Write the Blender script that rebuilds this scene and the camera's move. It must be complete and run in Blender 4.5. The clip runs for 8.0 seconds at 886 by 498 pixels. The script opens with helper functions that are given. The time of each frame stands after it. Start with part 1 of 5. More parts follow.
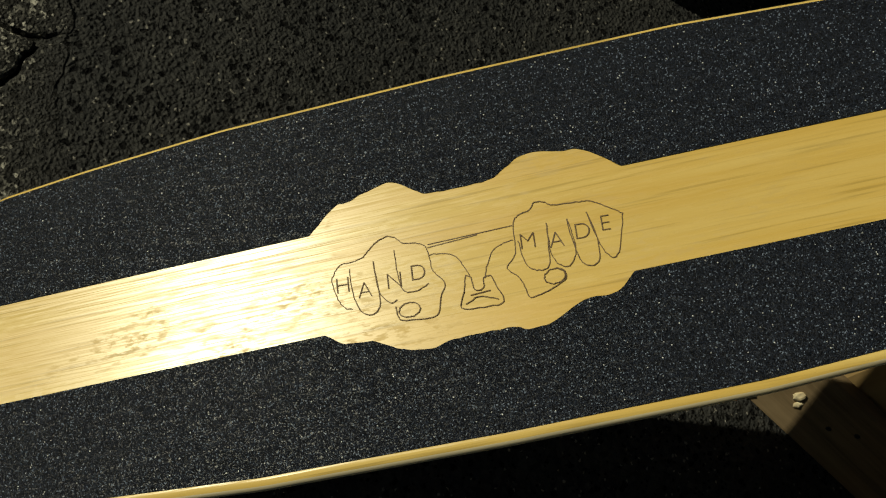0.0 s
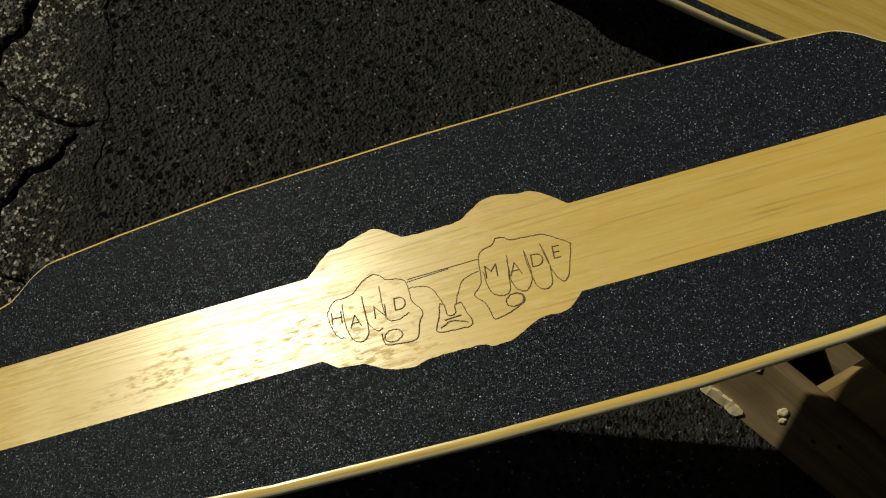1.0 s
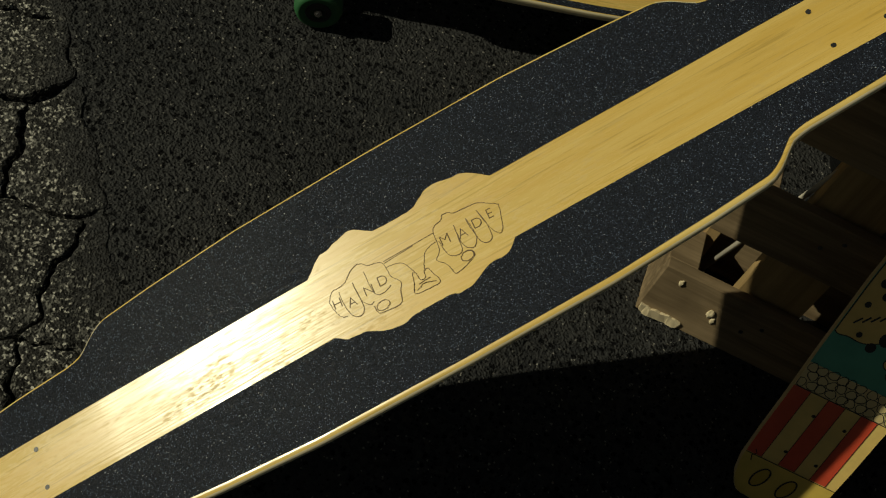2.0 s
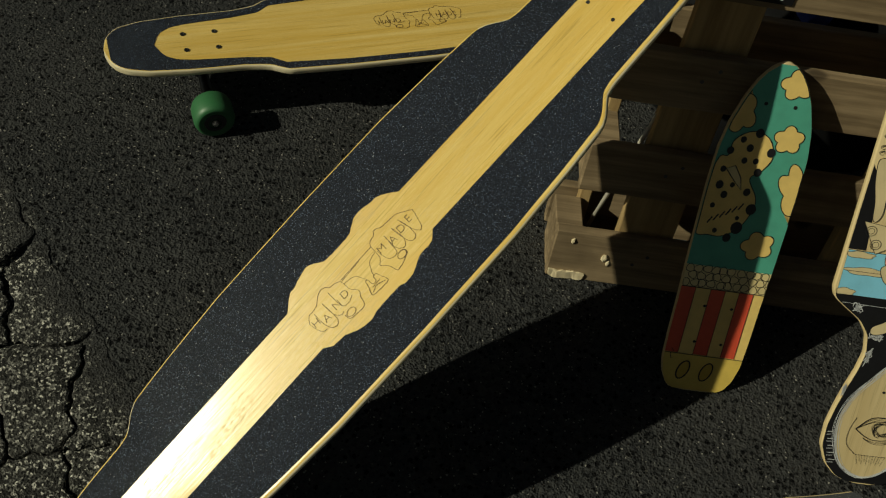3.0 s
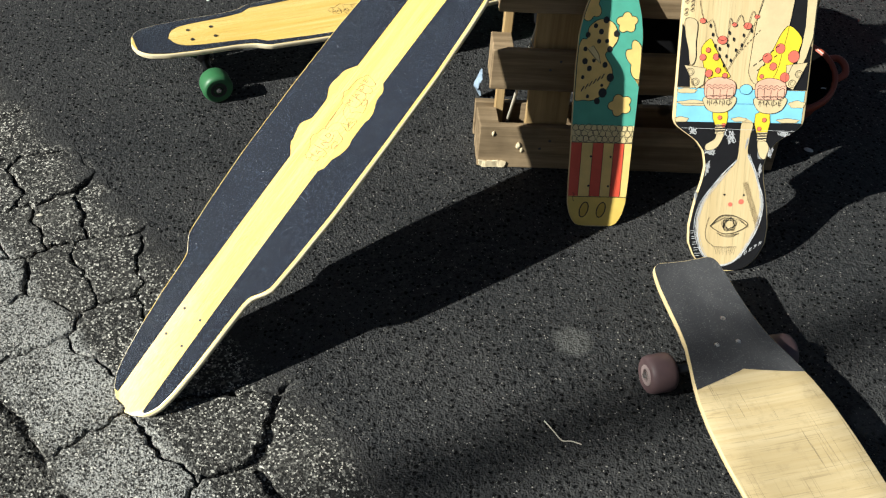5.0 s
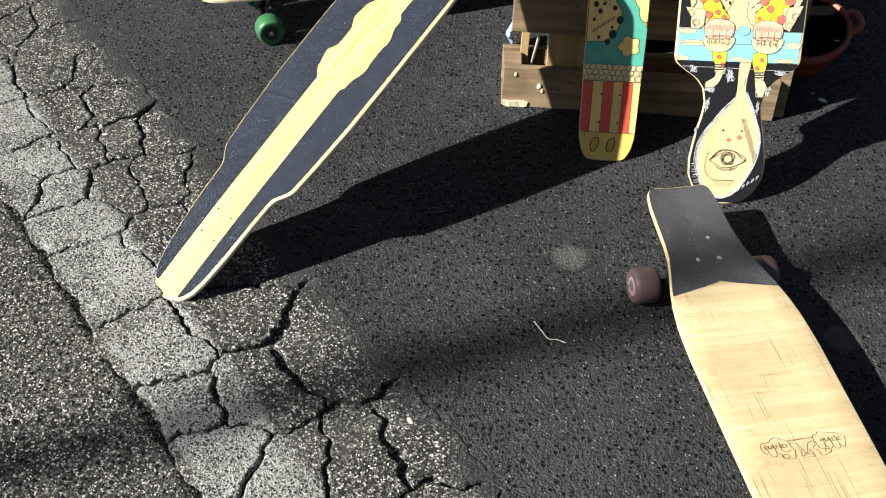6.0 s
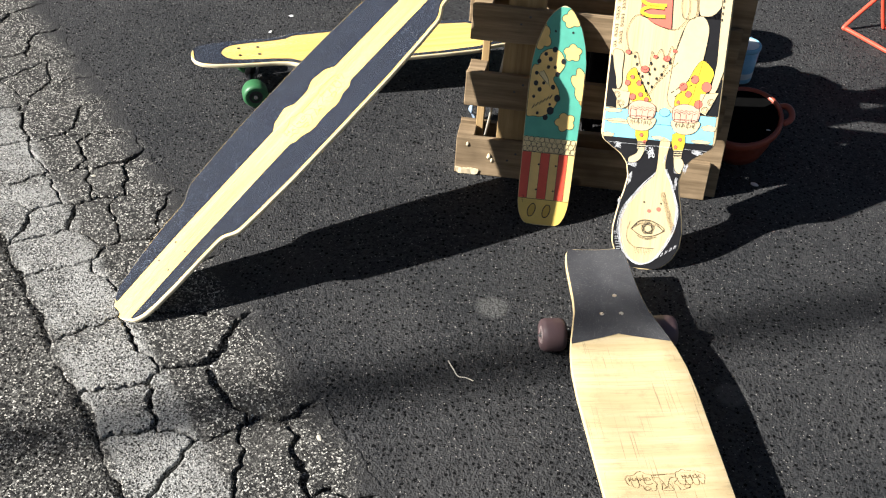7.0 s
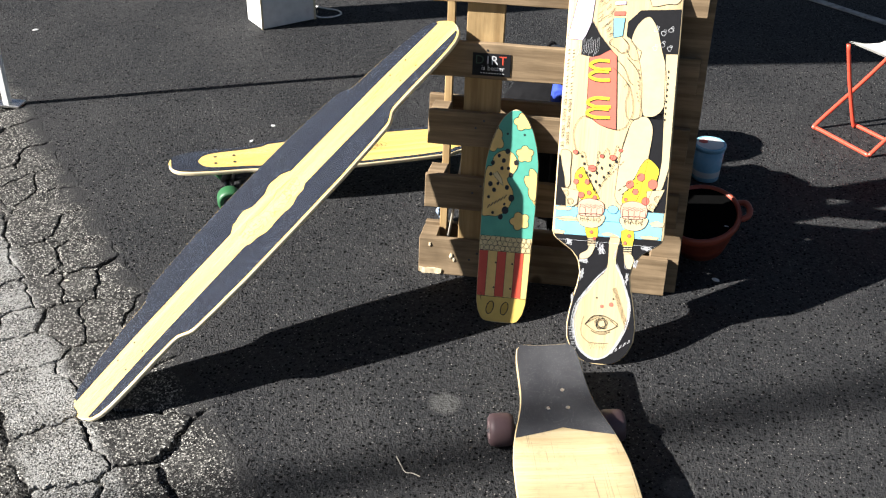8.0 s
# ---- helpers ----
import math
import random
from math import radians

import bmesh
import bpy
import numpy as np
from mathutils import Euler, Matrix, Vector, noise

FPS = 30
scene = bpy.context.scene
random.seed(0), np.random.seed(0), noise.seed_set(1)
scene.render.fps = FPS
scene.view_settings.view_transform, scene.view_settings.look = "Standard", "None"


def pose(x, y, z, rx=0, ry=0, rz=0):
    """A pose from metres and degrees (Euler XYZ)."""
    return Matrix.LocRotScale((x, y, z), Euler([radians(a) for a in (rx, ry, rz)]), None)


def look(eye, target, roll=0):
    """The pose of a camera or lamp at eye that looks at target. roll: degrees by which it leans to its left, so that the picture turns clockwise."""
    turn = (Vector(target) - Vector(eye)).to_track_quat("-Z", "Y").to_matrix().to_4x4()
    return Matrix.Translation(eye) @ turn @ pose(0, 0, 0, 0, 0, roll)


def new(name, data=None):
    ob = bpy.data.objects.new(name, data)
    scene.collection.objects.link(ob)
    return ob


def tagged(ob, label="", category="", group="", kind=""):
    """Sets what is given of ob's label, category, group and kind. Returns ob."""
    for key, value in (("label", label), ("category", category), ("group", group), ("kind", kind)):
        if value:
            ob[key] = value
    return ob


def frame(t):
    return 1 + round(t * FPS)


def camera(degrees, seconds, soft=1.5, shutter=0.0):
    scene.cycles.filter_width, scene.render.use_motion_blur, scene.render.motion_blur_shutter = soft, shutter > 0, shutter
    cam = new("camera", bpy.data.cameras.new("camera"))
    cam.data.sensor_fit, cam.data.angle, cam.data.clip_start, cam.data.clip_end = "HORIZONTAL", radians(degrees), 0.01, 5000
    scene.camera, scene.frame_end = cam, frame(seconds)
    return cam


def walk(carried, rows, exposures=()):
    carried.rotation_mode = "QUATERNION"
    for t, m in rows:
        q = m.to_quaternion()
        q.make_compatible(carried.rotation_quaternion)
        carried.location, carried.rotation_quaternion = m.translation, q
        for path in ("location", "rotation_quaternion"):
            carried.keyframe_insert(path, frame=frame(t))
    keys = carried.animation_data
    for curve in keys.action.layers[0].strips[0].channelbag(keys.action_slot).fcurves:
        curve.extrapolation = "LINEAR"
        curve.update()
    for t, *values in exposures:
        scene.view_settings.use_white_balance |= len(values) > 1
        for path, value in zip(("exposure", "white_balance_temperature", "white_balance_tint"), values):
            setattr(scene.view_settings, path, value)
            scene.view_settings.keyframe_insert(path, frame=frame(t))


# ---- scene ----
cam = camera(45.5, 8.0, 1.2)
PATH = [
    (0, (0.213, 0.304, 0.897), (0.335, 1.309, -0.828), 48.6),
    (0.5, (0.223, 0.302, 0.923), (0.307, 1.316, -0.799), 45.3),
    (1, (0.262, 0.261, 1.003), (0.232, 1.297, -0.707), 38.1),
    (1.5, (0.292, 0.206, 1.096), (0.21, 1.294, -0.58), 32.5),
    (1.7, (0.292, 0.174, 1.126), (0.236, 1.277, -0.542), 30.0),
    (2.8, (0.273, -0.106, 1.318), (0.389, 1.108, -0.268), 14.8),
    (3, (0.284, -0.136, 1.351), (0.405, 1.128, -0.195), 12.3),
    (3.5, (0.343, -0.305, 1.38), (0.512, 1.009, -0.118), 11.4),
    (4, (0.359, -0.509, 1.408), (0.505, 0.866, -0.037), 8.3),
    (4.5, (0.348, -0.663, 1.442), (0.479, 0.773, 0.056), 5.1),
    (5, (0.322, -0.873, 1.451), (0.468, 0.582, 0.087), 5.5),
    (5.2, (0.334, -0.947, 1.446), (0.463, 0.51, 0.082), 5.2),
    (6.3, (0.613, -1.188, 1.496), (0.491, 0.265, 0.127), 2.6),
    (6.5, (0.693, -1.228, 1.517), (0.537, 0.235, 0.162), 3.2),
    (7, (0.77, -1.332, 1.548), (0.615, 0.23, 0.308), 3.4),
    (7.5, (0.858, -1.421, 1.57), (0.645, 0.217, 0.442), 3.5),
    (8, (0.962, -1.359, 1.563), (0.719, 0.31, 0.488), 1.1),
]
EXPOSURES = [(0.0, -1.03, 8150, -4), (1.5, -1.22, 8000, -4), (3.0, -0.77, 7550, -5), (3.5, -0.36, 7050, -3), (4.0, 0.05, 6650, 1), (5.0, 0.88, 6320, 6), (6.5, 1.41, 6330, 12), (8.0, 1.50, 6330, 14)]
walk(cam, [(t, look(eye, target, roll)) for t, eye, target, roll in PATH], EXPOSURES)

# ---- light ----
SUN_WAY = Vector((-1.36, -0.57, 1.0)).normalized()      # towards the sun
sun_data = bpy.data.lights.new("sun", "SUN")
sun_data.energy, sun_data.angle, sun_data.color = 5.1, radians(0.55), (1.0, 0.97, 0.88)
sun = new("sun", sun_data)
sun.matrix_world = look((SUN_WAY * 30)[:], (0, 0, 0))
world = bpy.data.worlds.new("sky")
scene.world = world
world.use_nodes = True
wn = world.node_tree.nodes
sky = wn.new("ShaderNodeTexSky")
sky.sky_type, sky.sun_disc = "NISHITA", False
sky.sun_elevation = math.asin(SUN_WAY.z)
sky.sun_rotation = math.atan2(SUN_WAY.x, SUN_WAY.y)
wn["Background"].inputs["Strength"].default_value = 0.020
world.node_tree.links.new(sky.outputs[0], wn["Background"].inputs["Color"])


# ---- materials ----
class Nodes:
    """A short way to write node materials."""

    def __init__(self, name):
        self.mat = bpy.data.materials.new(name)
        self.mat.use_nodes = True
        self.tree = self.mat.node_tree
        self.bsdf = self.tree.nodes["Principled BSDF"]
        self.coord = self.tree.nodes.new("ShaderNodeTexCoord").outputs["Object"]

    def link(self, value, socket):
        if hasattr(value, "is_linked"):
            self.tree.links.new(value, socket)
        else:
            socket.default_value = value

    def mapped(self, scale, shift=(0, 0, 0)):
        n = self.tree.nodes.new("ShaderNodeMapping")
        n.inputs["Scale"].default_value, n.inputs["Location"].default_value = scale, shift
        self.tree.links.new(self.coord, n.inputs["Vector"])
        return n.outputs[0]

    def shifted(self, scale):
        """Mapped, with a shift of its own for each object."""
        info = self.tree.nodes.new("ShaderNodeObjectInfo")
        n = self.tree.nodes.new("ShaderNodeVectorMath")
        n.operation = "MULTIPLY_ADD"
        self.tree.links.new(self.mapped(scale), n.inputs[0])
        n.inputs[1].default_value = (1, 1, 1)
        m = self.maths("MULTIPLY", info.outputs["Random"], 37.0)
        self.tree.links.new(m, n.inputs[2])
        return n.outputs[0]

    def noise(self, vec, scale, detail=3.0, rough=0.55):
        n = self.tree.nodes.new("ShaderNodeTexNoise")
        n.inputs["Scale"].default_value, n.inputs["Detail"].default_value, n.inputs["Roughness"].default_value = scale, detail, rough
        self.tree.links.new(vec, n.inputs["Vector"])
        return n.outputs["Fac"]

    def cells(self, vec, scale, out="Distance", feature="F1"):
        n = self.tree.nodes.new("ShaderNodeTexVoronoi")
        n.feature = feature
        n.inputs["Scale"].default_value = scale
        self.tree.links.new(vec, n.inputs["Vector"])
        return n.outputs[out]

    def maths(self, op, a, b=0.0, c=None):
        n = self.tree.nodes.new("ShaderNodeMath")
        n.operation = op
        self.link(a, n.inputs[0])
        self.link(b, n.inputs[1])
        if c is not None:
            self.link(c, n.inputs[2])
        return n.outputs[0]

    def ramp(self, value, lo, hi, a=0.0, b=1.0):
        n = self.tree.nodes.new("ShaderNodeMapRange")
        n.interpolation_type = "SMOOTHSTEP"
        self.link(value, n.inputs["Value"])
        for key, v in (("From Min", lo), ("From Max", hi), ("To Min", a), ("To Max", b)):
            n.inputs[key].default_value = v
        return n.outputs[0]

    def mix(self, fac, a, b, how="MIX"):
        n = self.tree.nodes.new("ShaderNodeMix")
        n.data_type, n.blend_type = "RGBA", how
        self.link(fac, n.inputs[0])
        for value, socket in ((a, n.inputs[6]), (b, n.inputs[7])):
            self.link((*value, 1.0) if isinstance(value, tuple) else value, socket)
        return n.outputs[2]

    def bump(self, height, strength, distance, under=None):
        n = self.tree.nodes.new("ShaderNodeBump")
        n.inputs["Strength"].default_value, n.inputs["Distance"].default_value = strength, distance
        self.link(height, n.inputs["Height"])
        if under is not None:
            self.link(under, n.inputs["Normal"])
        return n.outputs[0]

    def done(self, colour=None, rough=None, normal=None, metal=None, coat=None, spec=None):
        for key, value in (("Base Color", colour), ("Roughness", rough), ("Normal", normal), ("Metallic", metal), ("Coat Weight", coat), ("Specular IOR Level", spec)):
            if value is not None:
                self.link((*value, 1.0) if isinstance(value, tuple) else value, self.bsdf.inputs[key])
        return self.mat


ALONG, ACROSS = Vector((0.636, -0.771, 0)), Vector((0.771, 0.636, 0))   # of the cracked strip


def wavered(k, vec, amount, scale):
    """The coordinates, bent by a noise, so that cells lose their regular look."""
    n = k.tree.nodes.new("ShaderNodeTexNoise")
    n.inputs["Scale"].default_value, n.inputs["Detail"].default_value = scale, 3.0
    k.tree.links.new(vec, n.inputs["Vector"])
    m = k.tree.nodes.new("ShaderNodeVectorMath")
    m.operation = "MULTIPLY_ADD"
    k.tree.links.new(n.outputs["Color"], m.inputs[0])
    m.inputs[1].default_value = (amount,) * 3
    k.tree.links.new(vec, m.inputs[2])
    return m.outputs[0]


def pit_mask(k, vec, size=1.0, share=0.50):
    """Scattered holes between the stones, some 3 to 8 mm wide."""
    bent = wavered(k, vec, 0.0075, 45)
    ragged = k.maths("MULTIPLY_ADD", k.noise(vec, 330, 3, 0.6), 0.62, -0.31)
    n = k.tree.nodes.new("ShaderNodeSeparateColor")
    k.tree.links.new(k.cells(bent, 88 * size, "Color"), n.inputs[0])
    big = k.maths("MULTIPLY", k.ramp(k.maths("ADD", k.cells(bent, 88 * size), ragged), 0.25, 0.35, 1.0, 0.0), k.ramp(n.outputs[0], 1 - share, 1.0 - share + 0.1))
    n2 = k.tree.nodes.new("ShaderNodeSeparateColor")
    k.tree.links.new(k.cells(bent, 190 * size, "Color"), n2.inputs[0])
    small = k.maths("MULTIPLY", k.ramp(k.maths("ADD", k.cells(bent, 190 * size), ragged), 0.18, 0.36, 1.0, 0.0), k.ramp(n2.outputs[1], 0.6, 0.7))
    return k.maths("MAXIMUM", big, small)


def asphalt_grain(k, vec, pits, size=1.0):
    """Relief of rolled aggregate."""
    lumps = k.noise(vec, 130 * size, 4, 0.6)
    stones = k.ramp(k.cells(wavered(k, vec, 0.002, 150), 230 * size), 0.0, 0.7, 1.0, 0.0)
    h = k.maths("MULTIPLY_ADD", stones, 0.30, k.maths("MULTIPLY", lumps, 1.0))
    return k.maths("SUBTRACT", h, k.maths("MULTIPLY", pits, 1.1))


def across_strip(k, vec, scale, amount):
    """The distance across the cracked strip, made uneven by a noise."""
    dot = k.tree.nodes.new("ShaderNodeVectorMath")
    dot.operation = "DOT_PRODUCT"
    k.tree.links.new(vec, dot.inputs[0])
    dot.inputs[1].default_value = ACROSS
    return k.maths("ADD", dot.outputs["Value"], k.maths("MULTIPLY_ADD", k.noise(vec, scale, 5, 0.65), amount, -amount / 2))


def split(k, colour):
    n = k.tree.nodes.new("ShaderNodeSeparateColor")
    k.tree.links.new(colour, n.inputs[0])
    return n.outputs


def aggregate(k, vec):
    """Worn old asphalt: pale and dark stones side by side in tar."""
    coarse = split(k, k.cells(wavered(k, vec, 0.0016, 130), 200, "Color"))
    fine = split(k, k.cells(wavered(k, vec, 0.0010, 200), 330, "Color"))
    colour = k.mix(k.ramp(coarse[0], 0.40, 0.80), (0.019, 0.0185, 0.018), (0.165, 0.16, 0.147))
    colour = k.mix(k.ramp(fine[0], 0.84, 0.89), colour, (0.56, 0.54, 0.49))
    return k.mix(k.ramp(fine[1], 0.70, 0.78), colour, (0.016, 0.016, 0.015))


def make_asphalt():
    k = Nodes("asphalt")
    vec = k.mapped((1, 1, 1))
    fresh = k.ramp(across_strip(k, vec, 9, 0.14), 0.30, 0.38)
    pits = pit_mask(k, vec)
    h = asphalt_grain(k, vec, pits)
    pick = split(k, k.cells(vec, 150, "Color"))
    fine = split(k, k.cells(vec, 420, "Color"))
    stain = k.noise(vec, 2.2, 5)
    tar = k.mix(k.ramp(stain, 0.35, 0.7), (0.021, 0.022, 0.024), (0.038, 0.038, 0.039))
    tar = k.mix(k.maths("MULTIPLY", k.ramp(pick[0], 0.2, 1.0), 0.6), tar, (0.058, 0.058, 0.058))
    tar = k.mix(k.ramp(fine[1], 0.984, 0.991), tar, (0.22, 0.21, 0.195))
    old = k.mix(k.ramp(k.noise(vec, 4, 4), 0.3, 0.75, 0.0, 0.35), aggregate(k, vec), (0.09, 0.087, 0.08))
    colour = k.mix(fresh, old, tar)
    # the shade inside the pits is put into the colour as near-black
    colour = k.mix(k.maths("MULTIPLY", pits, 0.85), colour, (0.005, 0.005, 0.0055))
    # a few round worn spots of dried gum
    gum = k.ramp(k.cells(k.mapped((1, 1, 1), (0.3, 0.16, 0)), 1.9), 0.05, 0.085, 0.5, 0.0)
    colour = k.mix(k.maths("MULTIPLY", gum, fresh), colour, (0.12, 0.12, 0.115))
    return k.done(colour, k.ramp(k.noise(vec, 90, 2), 0.3, 0.7, 0.62, 0.85), k.bump(h, 1.0, 0.0068), spec=k.ramp(pits, 0.0, 0.8, 0.15, 0.0))


def make_slab():
    """Cracked old asphalt with a worn white line along one side, ragged towards the dark asphalt."""
    k = Nodes("old_strip")
    vec = k.mapped((1, 1, 1))
    colour = aggregate(k, vec)
    w = across_strip(k, vec, 16, 0.06)
    line = k.maths("MULTIPLY", k.ramp(w, 0.112, 0.140, 1.0, 0.0), k.ramp(w, -0.045, -0.02))
    worn = k.maths("ADD", k.noise(vec, 240, 4, 0.75), k.maths("MULTIPLY", k.noise(vec, 8, 4), 0.45))
    cover = k.ramp(worn, 0.66, 0.76, 0.06, 0.90)
    colour = k.mix(k.maths("MULTIPLY", cover, line), colour, (0.35, 0.35, 0.335))
    dust = k.ramp(k.noise(vec, 5, 4), 0.4, 0.7, 0.0, 0.3)
    colour = k.mix(dust, colour, (0.12, 0.115, 0.105))
    colour = k.mix(k.ramp(across_strip(k, vec, 10, 0.20), 0.29, 0.37), colour, (0.034, 0.034, 0.035))
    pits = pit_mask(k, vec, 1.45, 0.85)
    # pits painted almost black here too, for the shade in their depth
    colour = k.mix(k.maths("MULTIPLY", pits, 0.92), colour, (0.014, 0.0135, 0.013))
    return k.done(colour, 0.82, k.bump(asphalt_grain(k, vec, pits, 1.2), 1.0, 0.0050), spec=0.25)


def make_veneer(name, pale, deep, long_axis, gloss=0.32, scratches=0.0, banded=0.5, spec=0.5, scuffs=0.0):
    """Lacquered wood veneer, its grain along one axis of the thing."""
    k = Nodes(name)
    s = [70.0, 70.0, 70.0]
    s[long_axis] = 2.2
    v = k.shifted(tuple(s))
    grain = k.noise(v, 1.0, 5, 0.6)
    s2 = [9.0, 9.0, 9.0]
    s2[long_axis] = 0.9
    band = k.noise(k.shifted(tuple(s2)), 1.0, 3)
    colour = k.mix(k.ramp(grain, 0.3, 0.72), deep, pale)
    colour = k.mix(k.maths("MULTIPLY", k.ramp(band, 0.35, 0.65), banded), colour, tuple(0.74 * c for c in deep), "MIX")
    s3 = [420.0, 420.0, 420.0]
    s3[long_axis] = 9.0
    pore = k.noise(k.shifted(tuple(s3)), 1.0, 2)
    colour = k.mix(k.ramp(pore, 0.55, 0.72, 0.0, 0.42), colour, tuple(0.45 * c for c in deep))
    s4 = [520.0, 520.0, 520.0]
    s4[long_axis] = 55.0
    brushed = k.ramp(k.noise(k.shifted(tuple(s4)), 1.0, 3), 0.45, 0.68, 0.0, 0.075)
    rough = k.maths("ADD", k.ramp(grain, 0.25, 0.75, gloss + 0.10, gloss - 0.02), brushed)
    if scuffs:
        patch_mask = k.ramp(k.noise(k.mapped((16, 8, 10)), 1.0, 5, 0.7), 0.47, 0.62)
        fine_mask = k.ramp(k.noise(k.mapped((300, 90, 100)), 1.0, 3, 0.65), 0.46, 0.62)
        worn = k.maths("MULTIPLY", patch_mask, fine_mask)
        rough = k.maths("MULTIPLY_ADD", worn, 0.17, rough)
        colour = k.mix(k.maths("MULTIPLY", worn, scuffs), colour, tuple(0.55 * c for c in deep))
    if scratches:
        along = k.ramp(k.noise(k.mapped((300, 5, 20)), 1.0, 2, 0.5), 0.62, 0.66, 0.0, scratches)
        slant = k.tree.nodes.new("ShaderNodeMapping")
        slant.inputs["Rotation"].default_value, slant.inputs["Scale"].default_value = (0, 0, 0.5), (330, 5, 20)
        k.tree.links.new(k.coord, slant.inputs["Vector"])
        skew = k.ramp(k.noise(slant.outputs[0], 1.0, 3, 0.6), 0.64, 0.69, 0.0, scratches * 0.8)
        mark = k.maths("MULTIPLY", k.maths("MAXIMUM", along, skew), k.ramp(k.noise(k.mapped((6, 6, 6), (0.4, 0.2, 0)), 1.0, 3), 0.40, 0.58))
        dirt = k.ramp(k.noise(k.mapped((30, 30, 30)), 1.0, 6, 0.7), 0.50, 0.75, 0.0, 0.45)
        colour = k.mix(dirt, colour, (0.27, 0.20, 0.11))
        colour = k.mix(mark, colour, (0.13, 0.10, 0.06))
    return k.done(colour, rough, k.bump(k.maths("ADD", pore, grain), 0.22, 0.0007), spec=spec)


def make_grip():
    """Black grit on tape, each grain with a tone of its own; glints painted in pale."""
    k = Nodes("grip_tape")
    vec = k.mapped((1, 1, 1))
    grains = split(k, k.cells(vec, 1500, "Color"))
    base = k.mix(k.ramp(grains[1], 0.15, 1.0), (0.0018, 0.003, 0.008), (0.019, 0.027, 0.050))
    # sparkle of single grains goes into the colour as pale dots
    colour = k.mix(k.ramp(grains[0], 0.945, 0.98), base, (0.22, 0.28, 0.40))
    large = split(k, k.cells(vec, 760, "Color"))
    painted_glint = k.maths("MULTIPLY", k.ramp(large[0], 0.976, 0.983), k.ramp(k.cells(vec, 760), 0.26, 0.36, 1.0, 0.0))
    colour = k.mix(painted_glint, colour, (0.80, 0.82, 0.86))
    h = k.ramp(k.cells(vec, 1500), 0.0, 0.7, 1.0, 0.0)
    rough = k.ramp(grains[2], 0.0, 1.0, 0.35, 0.85)
    return k.done(colour, rough, k.bump(h, 1.0, 0.0009), spec=0.33)


def make_worn_grip():
    k = Nodes("worn_grip_tape")
    vec = k.mapped((1, 1, 1))
    g = k.noise(vec, 9, 5)
    colour = k.mix(k.ramp(g, 0.3, 0.7), (0.030, 0.031, 0.036), (0.056, 0.057, 0.062))
    dust = k.noise(vec, 500, 2)
    colour = k.mix(k.ramp(dust, 0.62, 0.68, 0, 0.45), colour, (0.3, 0.29, 0.27))
    return k.done(colour, 0.75, k.bump(dust, 0.5, 0.0006), spec=0.35)


def make_rough_wood(name, pale, deep, long_axis, knots=True):
    """Sawn weathered pallet wood."""
    k = Nodes(name)
    s = [55.0, 55.0, 55.0]
    s[long_axis] = 3.0
    grain = k.noise(k.shifted(tuple(s)), 1.0, 6, 0.65)
    blot = k.noise(k.shifted((6, 6, 6)), 1.0, 4)
    colour = k.mix(k.ramp(grain, 0.3, 0.7), deep, pale)
    colour = k.mix(k.ramp(blot, 0.45, 0.75, 0.0, 0.6), colour, tuple(0.55 * c for c in deep))
    if knots:
        kn = k.cells(k.shifted((5, 5, 5)), 1.0)
        colour = k.mix(k.ramp(kn, 0.05, 0.10, 0.8, 0.0), colour, tuple(0.3 * c for c in deep))
    return k.done(colour, 0.85, k.bump(grain, 0.7, 0.0015), spec=0.25)


def make_paint(name, colour, rough=0.5, vary=0.15, bumpy=0.15):
    """Paint, marker or plastic with slight brush and dirt variation."""
    k = Nodes(name)
    vec = k.shifted((1, 1, 1))
    g = k.noise(vec, 30, 5)
    d = k.noise(vec, 260, 2)
    c = k.mix(k.ramp(g, 0.3, 0.75), colour, tuple(x * (1 - vary) for x in colour))
    c = k.mix(k.ramp(d, 0.55, 0.8, 0, vary), c, tuple(x * 0.6 for x in colour))
    return k.done(c, k.ramp(g, 0.3, 0.7, rough - 0.06, rough + 0.08), k.bump(d, bumpy, 0.0005))


ASPHALT = make_asphalt()
OLD_STRIP = make_slab()
LINE_PAINT = make_paint("line_paint", (0.40, 0.40, 0.38), 0.8, 0.5, 0.6)
BAMBOO = make_veneer("bamboo", (0.83, 0.61, 0.225), (0.71, 0.46, 0.108), 1, gloss=0.215, banded=0.30, spec=0.60, scuffs=0.20)
MAPLE = make_veneer("maple", (0.61, 0.495, 0.30), (0.51, 0.39, 0.205), 0, gloss=0.42, scratches=0.6, banded=0.5)
PLY = make_veneer("birch", (0.68, 0.54, 0.31), (0.58, 0.44, 0.23), 1, gloss=0.45, banded=0.25)
EDGE = make_veneer("ply_edge", (0.79, 0.70, 0.50), (0.64, 0.54, 0.35), 1, gloss=0.5, banded=0.25)
GRIP = make_grip()
WORN_GRIP = make_worn_grip()
PALLET_X = make_rough_wood("pallet_wood", (0.33, 0.24, 0.145), (0.155, 0.108, 0.062), 0)
PALLET_Z = make_rough_wood("pallet_board", (0.46, 0.32, 0.155), (0.29, 0.19, 0.085), 2)
SPLINTER = make_rough_wood("fresh_wood", (0.78, 0.68, 0.48), (0.62, 0.50, 0.32), 0, knots=False)
INK = make_paint("burnt_line", (0.13, 0.075, 0.03), 0.6)
BLACK = make_paint("black_ink", (0.012, 0.012, 0.014), 0.45)
TEAL = make_paint("teal_paint", (0.085, 0.37, 0.28), 0.45)
CREAM = make_paint("cream_paint", (0.82, 0.58, 0.20), 0.45)
